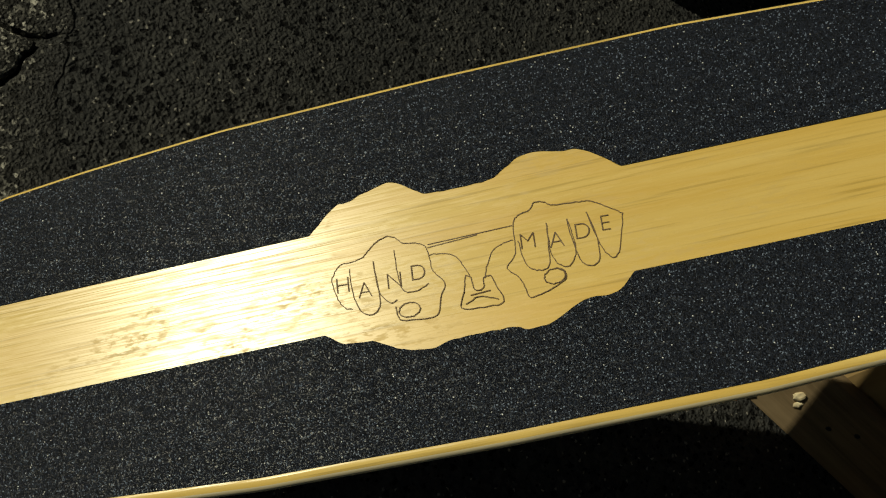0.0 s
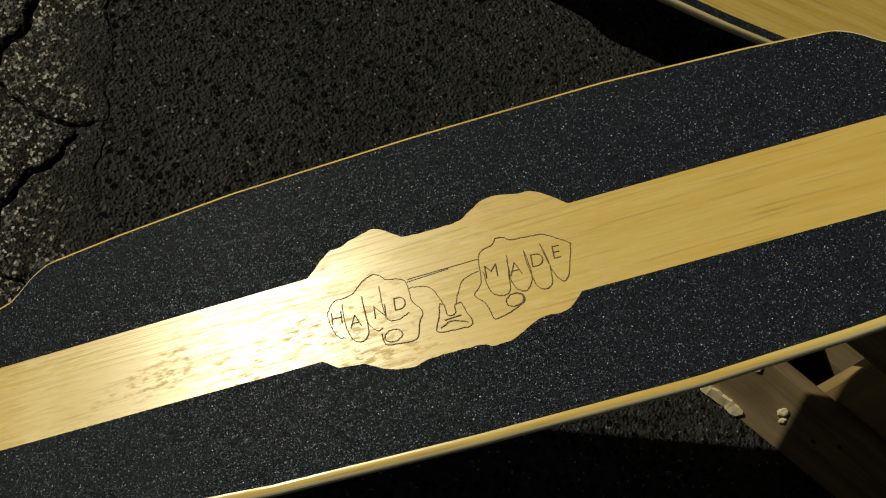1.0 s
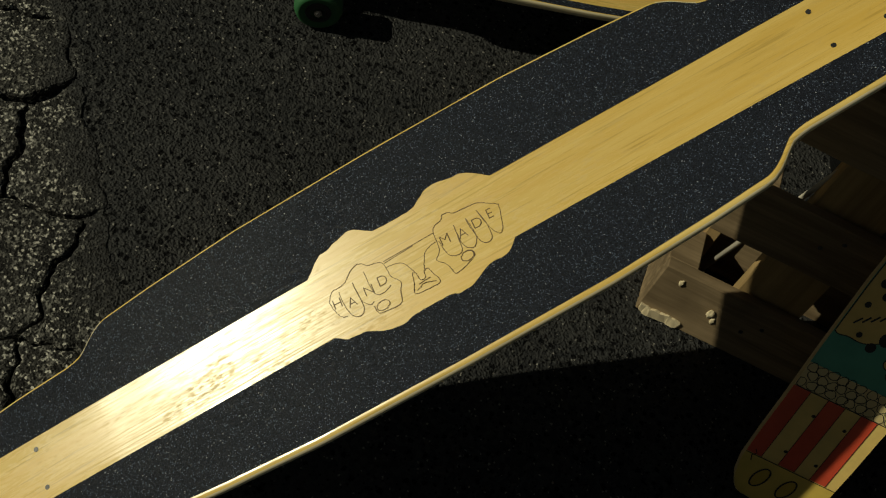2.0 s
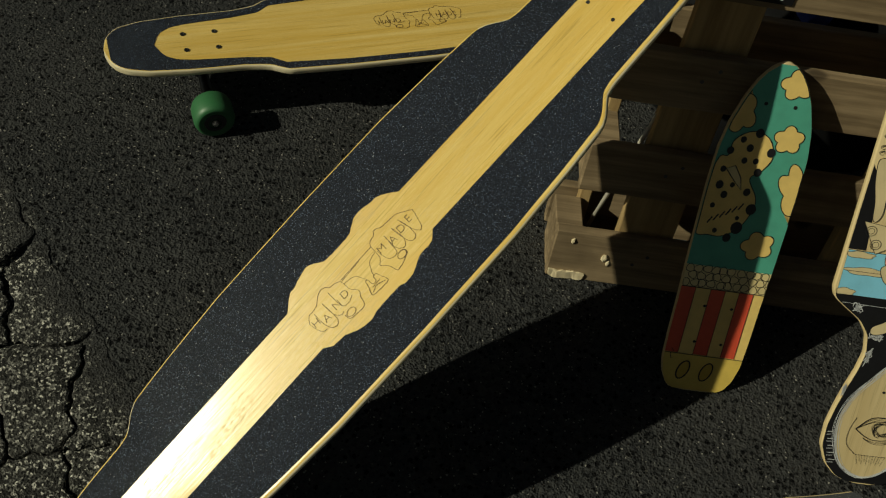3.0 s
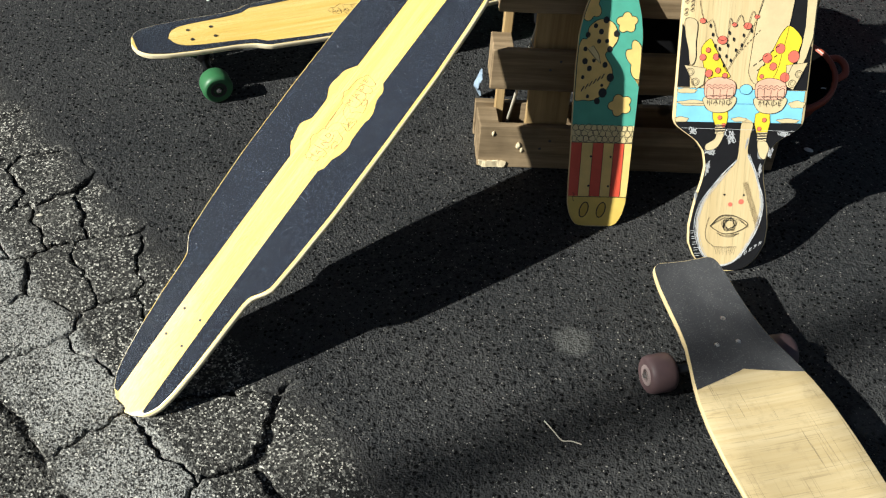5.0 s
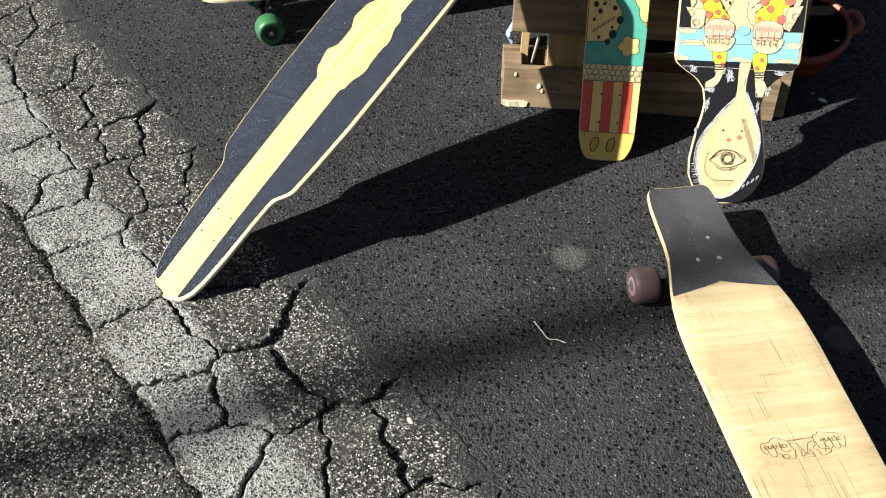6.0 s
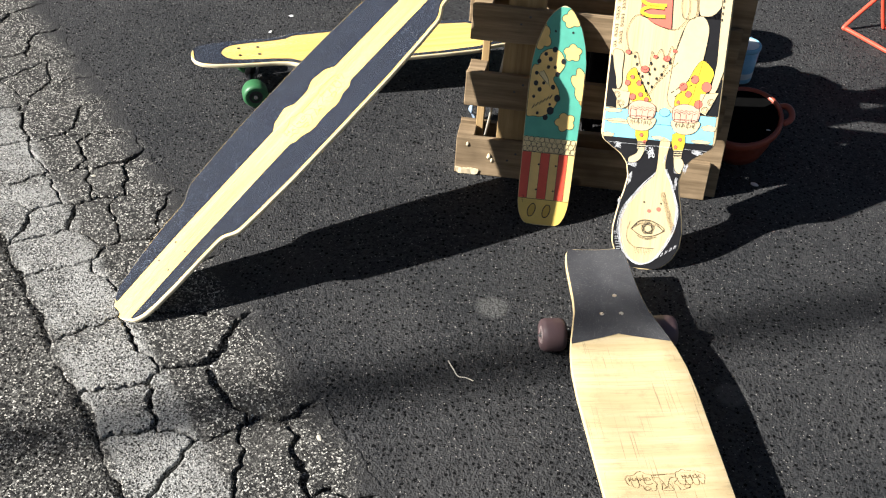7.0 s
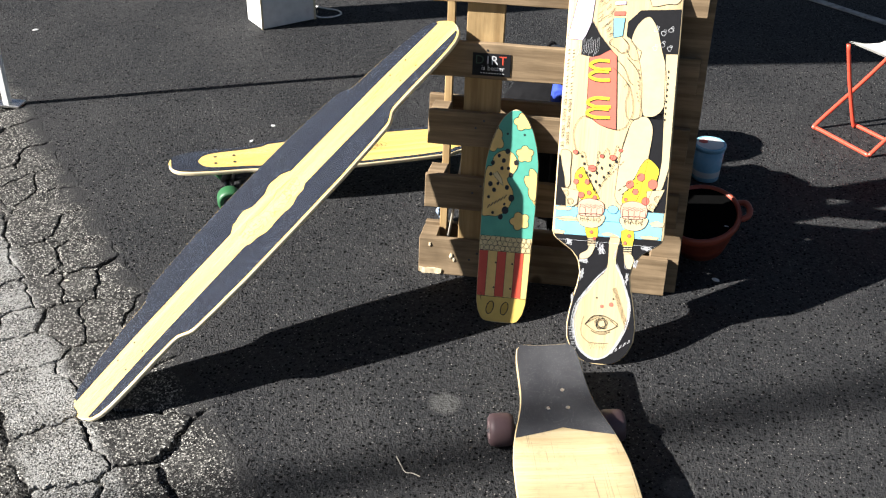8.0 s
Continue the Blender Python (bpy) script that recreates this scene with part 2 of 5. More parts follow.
POPCORN = make_paint("popcorn_paint", (0.72, 0.58, 0.30), 0.45)
BUTTER = make_paint("butter_paint", (0.70, 0.50, 0.12), 0.4)
GOLD = make_paint("gold_paint", (0.58, 0.38, 0.06), 0.4)
REDPAINT = make_paint("red_paint", (0.66, 0.085, 0.045), 0.4)
CORAL = make_paint("coral_paint", (0.74, 0.16, 0.11), 0.45)
YELLOW = make_paint("yellow_paint", (0.85, 0.62, 0.04), 0.4)
BLUE = make_paint("sky_blue_paint", (0.23, 0.58, 0.78), 0.45)
PINK = make_paint("pink_paint", (0.78, 0.44, 0.31), 0.5)
LILAC = make_paint("lilac_paint", (0.74, 0.60, 0.80), 0.5)
CHALK = make_paint("white_marker", (0.58, 0.59, 0.61), 0.6)
SHOE = make_paint("pale_paint", (0.66, 0.53, 0.31), 0.5)
BLACKBOARD = make_paint("black_board_paint", (0.009, 0.009, 0.011), 0.6, 0.4)
BLACKBOARD.node_tree.nodes["Principled BSDF"].inputs["Specular IOR Level"].default_value = 0.25
GREENWHEEL = make_paint("green_urethane", (0.03, 0.13, 0.05), 0.5)
MAUVEWHEEL = make_paint("mauve_urethane", (0.12, 0.074, 0.078), 0.5)
WHEELCORE = make_paint("wheel_core", (0.36, 0.28, 0.27), 0.5)
BLACKPLASTIC = make_paint("black_plastic", (0.02, 0.02, 0.022), 0.4)
FABRIC = make_paint("black_fabric", (0.008, 0.008, 0.009), 0.9, 0.3, 0.6)
# painted shade for the inside of the pot, without sheen
POT_SHADE = make_paint("black_pot_shade", (0.003, 0.003, 0.003), 0.95)
POT_SHADE.node_tree.nodes["Principled BSDF"].inputs["Specular IOR Level"].default_value = 0.02
FABRIC.node_tree.nodes["Principled BSDF"].inputs["Specular IOR Level"].default_value = 0.1
WHITEPLASTIC = make_paint("white_panel", (0.78, 0.78, 0.76), 0.45)
CANVAS = make_paint("white_canvas", (0.78, 0.77, 0.73), 0.85, 0.15, 0.5)
ORANGE = make_paint("orange_plastic", (0.32, 0.066, 0.035), 0.35)
REDTUBE = make_paint("red_enamel", (0.72, 0.09, 0.05), 0.3)
TINBLUE = make_paint("light_blue_plastic", (0.28, 0.55, 0.72), 0.25)
BLUECLOTH = make_paint("blue_cloth", (0.03, 0.07, 0.45), 0.8)
LIME = make_paint("lime_rubber", (0.55, 0.62, 0.06), 0.6)
TWIG = make_paint("dry_twig", (0.50, 0.46, 0.38), 0.8)
PAPER = make_paint("paper", (0.75, 0.75, 0.73), 0.8)
BAG = make_paint("pale_plastic_bag", (0.28, 0.36, 0.46), 0.3)


def make_metal(name, colour, rough):
    k = Nodes(name)
    g = k.noise(k.mapped((1, 1, 1)), 300, 3)
    return k.done(colour, k.ramp(g, 0.3, 0.7, rough - 0.08, rough + 0.1), k.bump(g, 0.1, 0.0004), metal=1.0)


STEEL = make_metal("steel", (0.62, 0.61, 0.60), 0.3)
DARKSTEEL = make_metal("dark_steel", (0.10, 0.10, 0.105), 0.4)


# ---- building ----
def thing(name, m, label, category, group=""):
    ob = new(name)
    ob.matrix_world = m
    return tagged(ob, label, category, group)


def part(name, bm, material, parent, label=""):
    """Links a bmesh as one mesh object under a thing, in the thing's own axes."""
    bmesh.ops.recalc_face_normals(bm, faces=bm.faces)
    if isinstance(material, tuple):
        # a deck: its rim shows the plies
        for f in bm.faces:
            f.material_index = 0 if f.normal.z > 0.96 else 1
    mesh = bpy.data.meshes.new(name)
    bm.to_mesh(mesh)
    bm.free()
    for m in material if isinstance(material, tuple) else (material,):
        mesh.materials.append(m)
    ob = new(name, mesh)
    ob.parent = parent
    return tagged(ob, label)


def flat_part(name, bm, material, parent, label=""):
    """As part(), for a paint layer: its faces look up."""
    for f in bm.faces:
        f.normal_update()
        if f.normal.z < 0:
            f.normal_flip()
    mesh = bpy.data.meshes.new(name)
    bm.to_mesh(mesh)
    bm.free()
    mesh.materials.append(material)
    ob = new(name, mesh)
    ob.parent = parent
    return tagged(ob, label)


def smooth(ob):
    for p in ob.data.polygons:
        p.use_smooth = True
    return ob


def axes(o, u, v, n):
    m = Matrix((u, v, n)).transposed().to_4x4()
    m.translation = o
    return m


def leaning(o, v, n):
    """A pose with y along v and z along the face normal n."""
    v = Vector(v).normalized()
    n = Vector(n)
    n = (n - v * n.dot(v)).normalized()
    return axes(Vector(o), v.cross(n), v, n)


def box(bm, x0, x1, y0, y1, z0, z1, bevel=0.0, m=None):
    made = bmesh.ops.create_cube(bm, size=1.0)["verts"]
    for p in made:
        p.co = Vector((x0 + (p.co.x + 0.5) * (x1 - x0), y0 + (p.co.y + 0.5) * (y1 - y0), z0 + (p.co.z + 0.5) * (z1 - z0)))
    if bevel:
        edges = list({e for p in made for e in p.link_edges})
        made = bmesh.ops.bevel(bm, geom=edges, offset=bevel, segments=2, affect="EDGES", profile=0.5)["verts"]
    if m is not None:
        bmesh.ops.transform(bm, matrix=m, verts=bm.verts)
    return bm


def lathe(bm, rings, segs=28, m=None):
    """A solid of revolution about z, from rings of (radius, height)."""
    loops = []
    for r, z in rings:
        loops.append([bm.verts.new((max(r, 1e-5) * math.cos(2 * math.pi * k / segs), max(r, 1e-5) * math.sin(2 * math.pi * k / segs), z)) for k in range(segs)])
    for a, b in zip(loops, loops[1:]):
        for k in range(segs):
            bm.faces.new((a[k], a[(k + 1) % segs], b[(k + 1) % segs], b[k]))
    if rings[0][0] > 1e-4:
        bm.faces.new(loops[0])
    if rings[-1][0] > 1e-4:
        bm.faces.new(loops[-1])
    if m is not None:
        bmesh.ops.transform(bm, matrix=m, verts=bm.verts)
    return bm


def spline(points, steps=6, closed=False):
    """A smooth line through points (Catmull-Rom)."""
    pts = [Vector(p) for p in points]
    n, out = len(pts), []
    for k in range(n if closed else n - 1):
        if closed:
            a, b, c, d = (pts[(k + j) % n] for j in (-1, 0, 1, 2))
        else:
            a, b, c, d = pts[max(k - 1, 0)], pts[k], pts[k + 1], pts[min(k + 2, n - 1)]
        for s in range(steps):
            t = s / steps
            out.append(0.5 * (2 * b + (c - a) * t + (2 * a - 5 * b + 4 * c - d) * t**2 + (3 * b - a - 3 * c + d) * t**3))
    if not closed:
        out.append(pts[-1])
    return out


def tube(bm, points, r, segs=10):
    """A round tube along a line."""
    pts = [Vector(p) for p in points]
    loops, side = [], None
    for k, p in enumerate(pts):
        way = (pts[min(k + 1, len(pts) - 1)] - pts[max(k - 1, 0)]).normalized()
        if side is None:
            side = way.orthogonal().normalized()
        side = (side - way * side.dot(way)).normalized()
        up = way.cross(side)
        loops.append([bm.verts.new(p + r * (math.cos(2 * math.pi * j / segs) * side + math.sin(2 * math.pi * j / segs) * up)) for j in range(segs)])
    for a, b in zip(loops, loops[1:]):
        for j in range(segs):
            bm.faces.new((a[j], a[(j + 1) % segs], b[(j + 1) % segs], b[j]))
    bm.faces.new(loops[0])
    bm.faces.new(loops[-1])
    return bm


def ribbon(bm, points, width, z=0.0, closed=False, lift=None):
    """A flat drawn line of some width in the plane of a board."""
    pts = [Vector((p[0], p[1], 0)) for p in points]
    n, rows = len(pts), []
    for k, p in enumerate(pts):
        a = pts[(k - 1) % n] if closed or k else pts[0]
        b = pts[(k + 1) % n] if closed or k < n - 1 else pts[-1]
        way = (b - a)
        way = way.normalized() if way.length > 1e-9 else Vector((1, 0, 0))
        off = Vector((-way.y, way.x, 0)) * width / 2
        h = z + (lift(p.y, p.x) if lift else 0.0)
        rows.append((bm.verts.new(p + off + Vector((0, 0, h))), bm.verts.new(p - off + Vector((0, 0, h)))))
    for a, b in zip(rows, rows[1:] + ([rows[0]] if closed else [])):
        bm.faces.new((a[0], a[1], b[1], b[0]))
    return bm


def blot(bm, points, z):
    """A flat painted patch with a given outline."""
    f = bm.faces.new([bm.verts.new((p[0], p[1], z)) for p in points])
    bmesh.ops.triangulate(bm, faces=[f])
    return bm


def ring_points(cx, cy, rx, ry=None, n=20, lobes=0, depth=0.0, turn=0.0):
    ry = rx if ry is None else ry
    out = []
    for k in range(n):
        a = 2 * math.pi * k / n
        r = 1 - depth * (1 - abs(math.sin(lobes * a / 2 + 0.6))) if lobes else 1.0
        x, y = r * rx * math.cos(a), r * ry * math.sin(a)
        out.append((cx + x * math.cos(turn) - y * math.sin(turn), cy + x * math.sin(turn) + y * math.cos(turn)))
    return out


def clipped(points, width_at, lo, hi, slack=0.002):
    """Points kept inside a deck's outline."""
    out = []
    for x, y in points:
        y = min(max(y, lo), hi)
        w = max(width_at(y) - slack, 0.001)
        out.append((min(max(x, -w), w), y))
    return out


def word(name, text, parent, material, x, y, z, size, turn=0.0, squash=1.0, thin=0.0):
    """A written word as a flat mesh."""
    cu = bpy.data.curves.new(name, "FONT")
    cu.body, cu.size, cu.align_x, cu.align_y = text, size, "CENTER", "CENTER"
    cu.extrude, cu.offset = 0.0001, -thin
    tmp = bpy.data.objects.new(name, cu)
    mesh = bpy.data.meshes.new_from_object(tmp)
    bpy.data.objects.remove(tmp)
    bpy.data.curves.remove(cu)
    mesh.transform(Matrix.Translation((x, y, z)) @ Matrix.Rotation(turn, 4, "Z") @ Matrix.Diagonal((squash, 1, 1, 1)))
    mesh.materials.clear()
    mesh.materials.append(material)
    ob = new(name, mesh)
    ob.parent = parent
    return ob


class Outline:
    """Half the width of a deck along its length, from a few knots."""

    def __init__(self, knots, soften=0.006):
        v, w = zip(*knots)
        self.v = np.linspace(v[0], v[-1], 601)
        raw = np.interp(self.v, v, w)
        n = max(1, int(soften / (self.v[1] - self.v[0])))
        self.w = np.convolve(np.pad(raw, n, mode="edge"), np.ones(2 * n + 1) / (2 * n + 1), mode="valid")
        ends = np.minimum(self.v - v[0], v[-1] - self.v)
        self.w = np.where(ends < soften, raw, self.w)
        self.lo, self.hi = v[0], v[-1]

    def at(self, v):
        return float(np.interp(v, self.v, self.w))

    def stations(self, n):
        t = np.linspace(-1, 1, n)
        t = np.sign(t) * (1 - (1 - np.abs(t)) ** 1.6) * 0.5 + 0.5
        mid = np.linspace(0, 1, n)
        t = np.unique(np.concatenate([t, mid]))
        return self.lo + t * (self.hi - self.lo)


def deck(outline, thick, rise, n=90, lip=0.0):
    """A plywood deck: its top follows rise(v, u / half width), with rounded edges; lip: how far one side swells out in a bullnose."""
    bm = bmesh.new()
    r = thick * 0.22
    loops = []
    for v in outline.stations(n):
        w = max(outline.at(v), 0.0015)
        e = min(r, w * 0.6)
        row = [(u * (w - e), 0.0) for u in (-1, -0.6, -0.25, 0.25, 0.6, 1)]
        row += [(w - 0.3 * e, -0.3 * e), (w, -e), (w, -thick + e), (w - 0.3 * e, -thick + 0.3 * e)]
        row += [(w - e, -thick), (0.0, -thick), (e - w, -thick)]
        row += [(0.3 * e - w, -thick + 0.3 * e), (-w, -thick + e), (-w, -e), (0.3 * e - w, -0.3 * e)]
        if lip:
            c = min(lip, 0.3 * w)
            row[5:10] = [(w - e, 0.0), (w + 0.35 * c, -0.06 * thick), (w + 0.85 * c, -0.30 * thick), (w + c, -0.60 * thick), (w + 0.6 * c, -0.92 * thick)]
        loops.append([bm.verts.new((u, v, h + rise(v, u / w))) for u, h in row])
    for a, b in zip(loops, loops[1:]):
        for k in range(len(a)):
            bm.faces.new((a[k], a[(k + 1) % len(a)], b[(k + 1) % len(a)], b[k]))
    bm.faces.new(loops[0])
    bm.faces.new(loops[-1])
    return bm


def sheet(vs, left, right, rise, outline, lift, across=5):
    """A thin layer on a deck between two lines left(v) and right(v), with a turned-down rim."""
    bm = bmesh.new()
    rows = []
    for v in vs:
        a, b = left(v), right(v)
        if b - a < 0.0004:
            b = a + 0.0004
        us = [a + (b - a) * k / across for k in range(across + 1)]
        w = max(outline.at(v), 0.002)
        top = [bm.verts.new((u, v, rise(v, u / w) + lift)) for u in us]
        low0 = bm.verts.new((us[0], v, rise(v, us[0] / w) - 0.001))
        low1 = bm.verts.new((us[-1], v, rise(v, us[-1] / w) - 0.001))
        rows.append([low0, *top, low1])
    for p, q in zip(rows, rows[1:]):
        for k in range(len(p) - 1):
            bm.faces.new((p[k], p[k + 1], q[k + 1], q[k]))
    return bm


def wheel(parent, centre, axis, radius, width, tyre_mat, core_mat, name="wheel"):
    """A skateboard wheel with rounded lips, a core and an axle nut."""
    m = Matrix.Translation(centre) @ Vector(axis).to_track_quat("Z", "Y").to_matrix().to_4x4()
    h, r = width / 2, radius
    w = smooth(part(name, lathe(bmesh.new(), [(r * 0.55, -h * 0.92), (r * 0.80, -h), (r * 0.93, -h * 0.86), (r, -h * 0.55), (r, h * 0.55), (r * 0.93, h * 0.86), (r * 0.80, h), (r * 0.55, h * 0.92)], 32, m), tyre_mat, parent))
    for s in (-1, 1):
        c = part("core", lathe(bmesh.new(), [(r * 0.54, 0.0), (r * 0.52, h * 0.05), (r * 0.34, h * 0.05), (r * 0.32, -h * 0.2), (0.0, -h * 0.2)], 24, m @ Matrix.Translation((0, 0, s * h * 0.92)) @ Matrix.Diagonal((1, 1, s, 1))), core_mat, w)
        part("axle_nut", lathe(bmesh.new(), [(r * 0.17, -h * 0.2), (r * 0.17, h * 0.12), (r * 0.09, h * 0.14), (r * 0.09, h * 0.25), (0, h * 0.25)], 6, m @ Matrix.Translation((0, 0, s * h * 0.92)) @ Matrix.Diagonal((1, 1, s, 1))), STEEL, w)
    return w


def truck(parent, y, under, wheel_z, half, radius, width, tyre_mat, core_mat):
    """A truck with baseplate, hanger, kingpin and two wheels, under a deck at height y along it."""
    bm = box(bmesh.new(), -0.028, 0.028, y - 0.042, y + 0.042, under - 0.007, under, 0.002)
    part("baseplate", bm, DARKSTEEL, parent)
    bm = bmesh.new()
    tube(bm, [(-half + width * 0.5, y, wheel_z), (-0.03, y, wheel_z + 0.004), (0, y, wheel_z + 0.010), (0.03, y, wheel_z + 0.004), (half - width * 0.5, y, wheel_z)], 0.0095, 12)
    tube(bm, [(0, y - 0.004, wheel_z + 0.006), (0, y + 0.012, under - 0.004)], 0.014, 12)
    smooth(part("hanger", bm, DARKSTEEL, parent))
    part("kingpin", tube(bmesh.new(), [(0, y + 0.028, under - 0.006), (0, y + 0.012, wheel_z - 0.004)], 0.006, 8), STEEL, parent)
    for s in (-1, 1):
        wheel(parent, (s * half, y, wheel_z), (s, 0, 0), radius, width, tyre_mat, core_mat)


def bolts(parent, centre_y, rise, material, dx=0.0206, dy=0.027, skip=(), r=0.0042, hole=False, cx=0.0):
    for sx in (-1, 1):
        for sy in (-1, 1):
            if (sx, sy) in skip:
                continue
            x, y = cx + sx * dx, centre_y + sy * dy
            z = rise(y, 0)
            if hole:
                part("bolt_hole", lathe(bmesh.new(), [(r, 0.0009), (r * 0.8, 0.0006), (0.0, 0.0004)], 14, Matrix.Translation((x, y, z))), material, parent)
            else:
                part("bolt", lathe(bmesh.new(), [(r, 0.0003), (r, 0.0014), (r * 0.55, 0.0017), (r * 0.4, 0.0008), (0.0, 0.0008)], 16, Matrix.Translation((x, y, z))), material, parent)


# the two-fists drawing: strokes in units of its width, x along the drawing, y up
LEFT_FIST = [
    [(-.099, .001), (-.096, .006), (-.091, .010), (-.083, .010), (-.076, .012), (-.070, .017), (-.063, .021), (-.055, .021), (-.048, .015), (-.039, .013), (-.034, .009), (-.033, 0), (-.032, -.007), (-.026, -.016), (-.030, -.024), (-.034, -.035), (-.048, -.035), (-.058, -.033), (-.060, -.024)],
    [(-.099, .001), (-.097, -.010), (-.093, -.018), (-.088, -.020)], [(-.086, .006), (-.086, -.010), (-.083, -.022), (-.076, -.026), (-.070, -.022), (-.069, -.008), (-.070, .008)],
    [(-.070, .008), (-.069, -.012), (-.063, -.021), (-.058, -.020)], [(-.055, .012), (-.055, -.008), (-.052, -.016), (-.044, -.017), (-.036, -.014)],
]
RIGHT_FIST = [
    [(.023, .0), (.024, .012), (.028, .017), (.036, .019), (.040, .023), (.046, .022), (.050, .019), (.060, .018), (.070, .017), (.076, .016), (.085, .010), (.093, .004)],
    [(.025, .001), (.027, -.014), (.033, -.020), (.041, -.019), (.0435, -.005), (.045, .008)], [(.045, .008), (.044, -.012), (.050, -.021), (.056, -.020), (.060, -.010), (.058, .008)],
    [(.058, .008), (.060, -.016), (.066, -.024), (.073, -.021), (.074, -.005), (.071, .010)], [(.071, .010), (.075, -.012), (.081, -.022), (.086, -.018), (.091, -.004), (.093, .004)],
    [(.023, 0), (.021, -.008), (.015, -.015), (.021, -.022), (.024, -.030), (.026, -.036), (.038, -.034), (.050, -.029), (.049, -.023), (.044, -.021)],
]
LINK = [
    [(-.033, .0105), (.023, .0115)], [(-.033, .0090), (.000, .0102)], [(-.033, .004), (-.024, .003), (-.017, 0), (-.012, -.008), (-.009, -.016)], [(.022, .002), (.014, .001), (.008, -.002), (.003, -.010), (0, -.018)],
    [(-.012, -.014), (-.015, -.024), (-.018, -.034), (-.004, -.036), (.009, -.035), (.006, -.024), (.004, -.017)], [(-.012, -.014), (-.009, -.016), (-.008, -.024), (-.002, -.024), (-.001, -.018), (.004, -.017)],
    [(-.015, -.032), (-.007, -.029), (-.001, -.030), (.006, -.033)], [(-.011, -.027), (.002, -.0265)],
]


def fists(parent, place, size, line, z, material=None, rise=None):
    """The burnt-in drawing of two closed fists and a linking note, at place(x, y) on a board."""
    material = material or INK
    drawn = bmesh.new()
    strokes = [[(x / 0.193, y / 0.193) for x, y in s] for s in LEFT_FIST + RIGHT_FIST + LINK]
    strokes += [ring_points(-0.265, -0.145, 0.036, 0.024, 12), ring_points(0.224, -0.135, 0.034, 0.024, 12)]
    for k, s in enumerate(strokes):
        closed = k >= len(strokes) - 2
        pts = spline([(x * size, y * size, 0) for x, y in s], 5, closed) if len(s) > 2 else [Vector((x * size, y * size, 0)) for x, y in s]
        pts = [place(p.x + 0.0006 * noise.noise(p * 900), p.y + 0.0006 * noise.noise(p * 900 + Vector((5, 0, 0)))) for p in pts]
        ribbon(drawn, pts, line, z, closed, rise)
    ob = flat_part("fist_drawing", drawn, material, parent, "burnt-in line drawing of two closed fists")
    return ob


# ---- ground ----
def strip_side(x, y):
    return ACROSS.x * x + ACROSS.y * y


def make_ground():
    xs = np.concatenate([np.linspace(-220, -8, 12), np.linspace(-6, -1.6, 8), np.linspace(-1.4, 2.4, 420), np.linspace(2.6, 6, 8), np.linspace(8, 220, 12)])
    ys = np.concatenate([np.linspace(-220, -8, 12), np.linspace(-6, -1.0, 8), np.linspace(-0.8, 2.6, 376), np.linspace(2.8, 8, 9), np.linspace(10, 220, 12)])
    verts, faces = [], []
    for y in ys:
        for x in xs:
            w = strip_side(x, y)
            s = ALONG.x * x + ALONG.y * y
            inside = min(max((w + 0.050) / 0.006, 0), 1) * min(max((0.368 - w) / 0.035, 0), 1) if -1.95 < s < 0.9 else 0.0
            z = -0.014 * inside + 0.0012 * noise.noise(Vector((x * 3, y * 3, 0))) * (1 - inside) - 0.0008
            verts.append((x, y, z))
    n = len(xs)
    for j in range(len(ys) - 1):
        for k in range(n - 1):
            faces.append((j * n + k, j * n + k + 1, (j + 1) * n + k + 1, (j + 1) * n + k))
    mesh = bpy.data.meshes.new("ground")
    mesh.from_pydata(verts, [], faces)
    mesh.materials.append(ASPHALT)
    return smooth(tagged(new("ground", mesh), "dark rolled asphalt with a cracked older strip", "ground", kind="structure"))


ground = make_ground()


def crack_edge(a, b):
    """The wavering line of a crack between two corners."""
    if a > b:
        return crack_edge(b, a)[::-1]
    a2, b2 = Vector((*a, 0)), Vector((*b, 0))
    side = Vector((-(b2 - a2).y, (b2 - a2).x, 0)).normalized()
    count = max(3, int((b2 - a2).length / 0.005))
    out = []
    for k in range(count):
        p = a2.lerp(b2, k / count)
        bend = min(1.0, 3 * math.sin(math.pi * k / count))
        out.append(p + side * bend * (0.020 * noise.noise(p * 11) + 0.010 * noise.noise(p * 38) + 0.0065 * noise.noise(p * 95)))
    out.append(b2)
    return out


def slab(corners, material, gap, height):
    pts = []
    for a, b in zip(corners, corners[1:] + corners[:1]):
        pts += crack_edge(a, b)[:-1]
    # worn corners
    pts = [(pts[k - 1] + 2 * p + pts[(k + 1) % len(pts)]) / 4 for k, p in enumerate(pts)]
    mid = sum(pts, Vector()) / len(pts)
    bm = bmesh.new()
    rows = []
    for inset, z in ((0.0, -0.016), (0.0, height - 0.004), (0.0025, height - 0.001), (0.006, height)):
        row = []
        for p in pts:
            d = p - mid
            wide = gap * (0.7 + 1.6 * abs(noise.noise(p * 7))) + 0.0012 * noise.noise(p * 220) + inset * (1 + noise.noise(p * 160))
            q = mid + d * max(0.2, 1 - wide / max(d.length, 0.01))
            w = ACROSS * q.x + ALONG * q.y
            row.append(bm.verts.new((w.x, w.y, z + 0.0003 * noise.noise(w * 20))))
        rows.append(row)
    for r0, r1 in zip(rows, rows[1:]):
        for k in range(len(r0)):
            bm.faces.new((r0[k], r0[(k + 1) % len(r0)], r1[(k + 1) % len(r0)], r1[k]))
    f = bm.faces.new(rows[-1])
    bmesh.ops.triangulate(bm, faces=[f])
    return part("asphalt_slab", bm, material, ground)


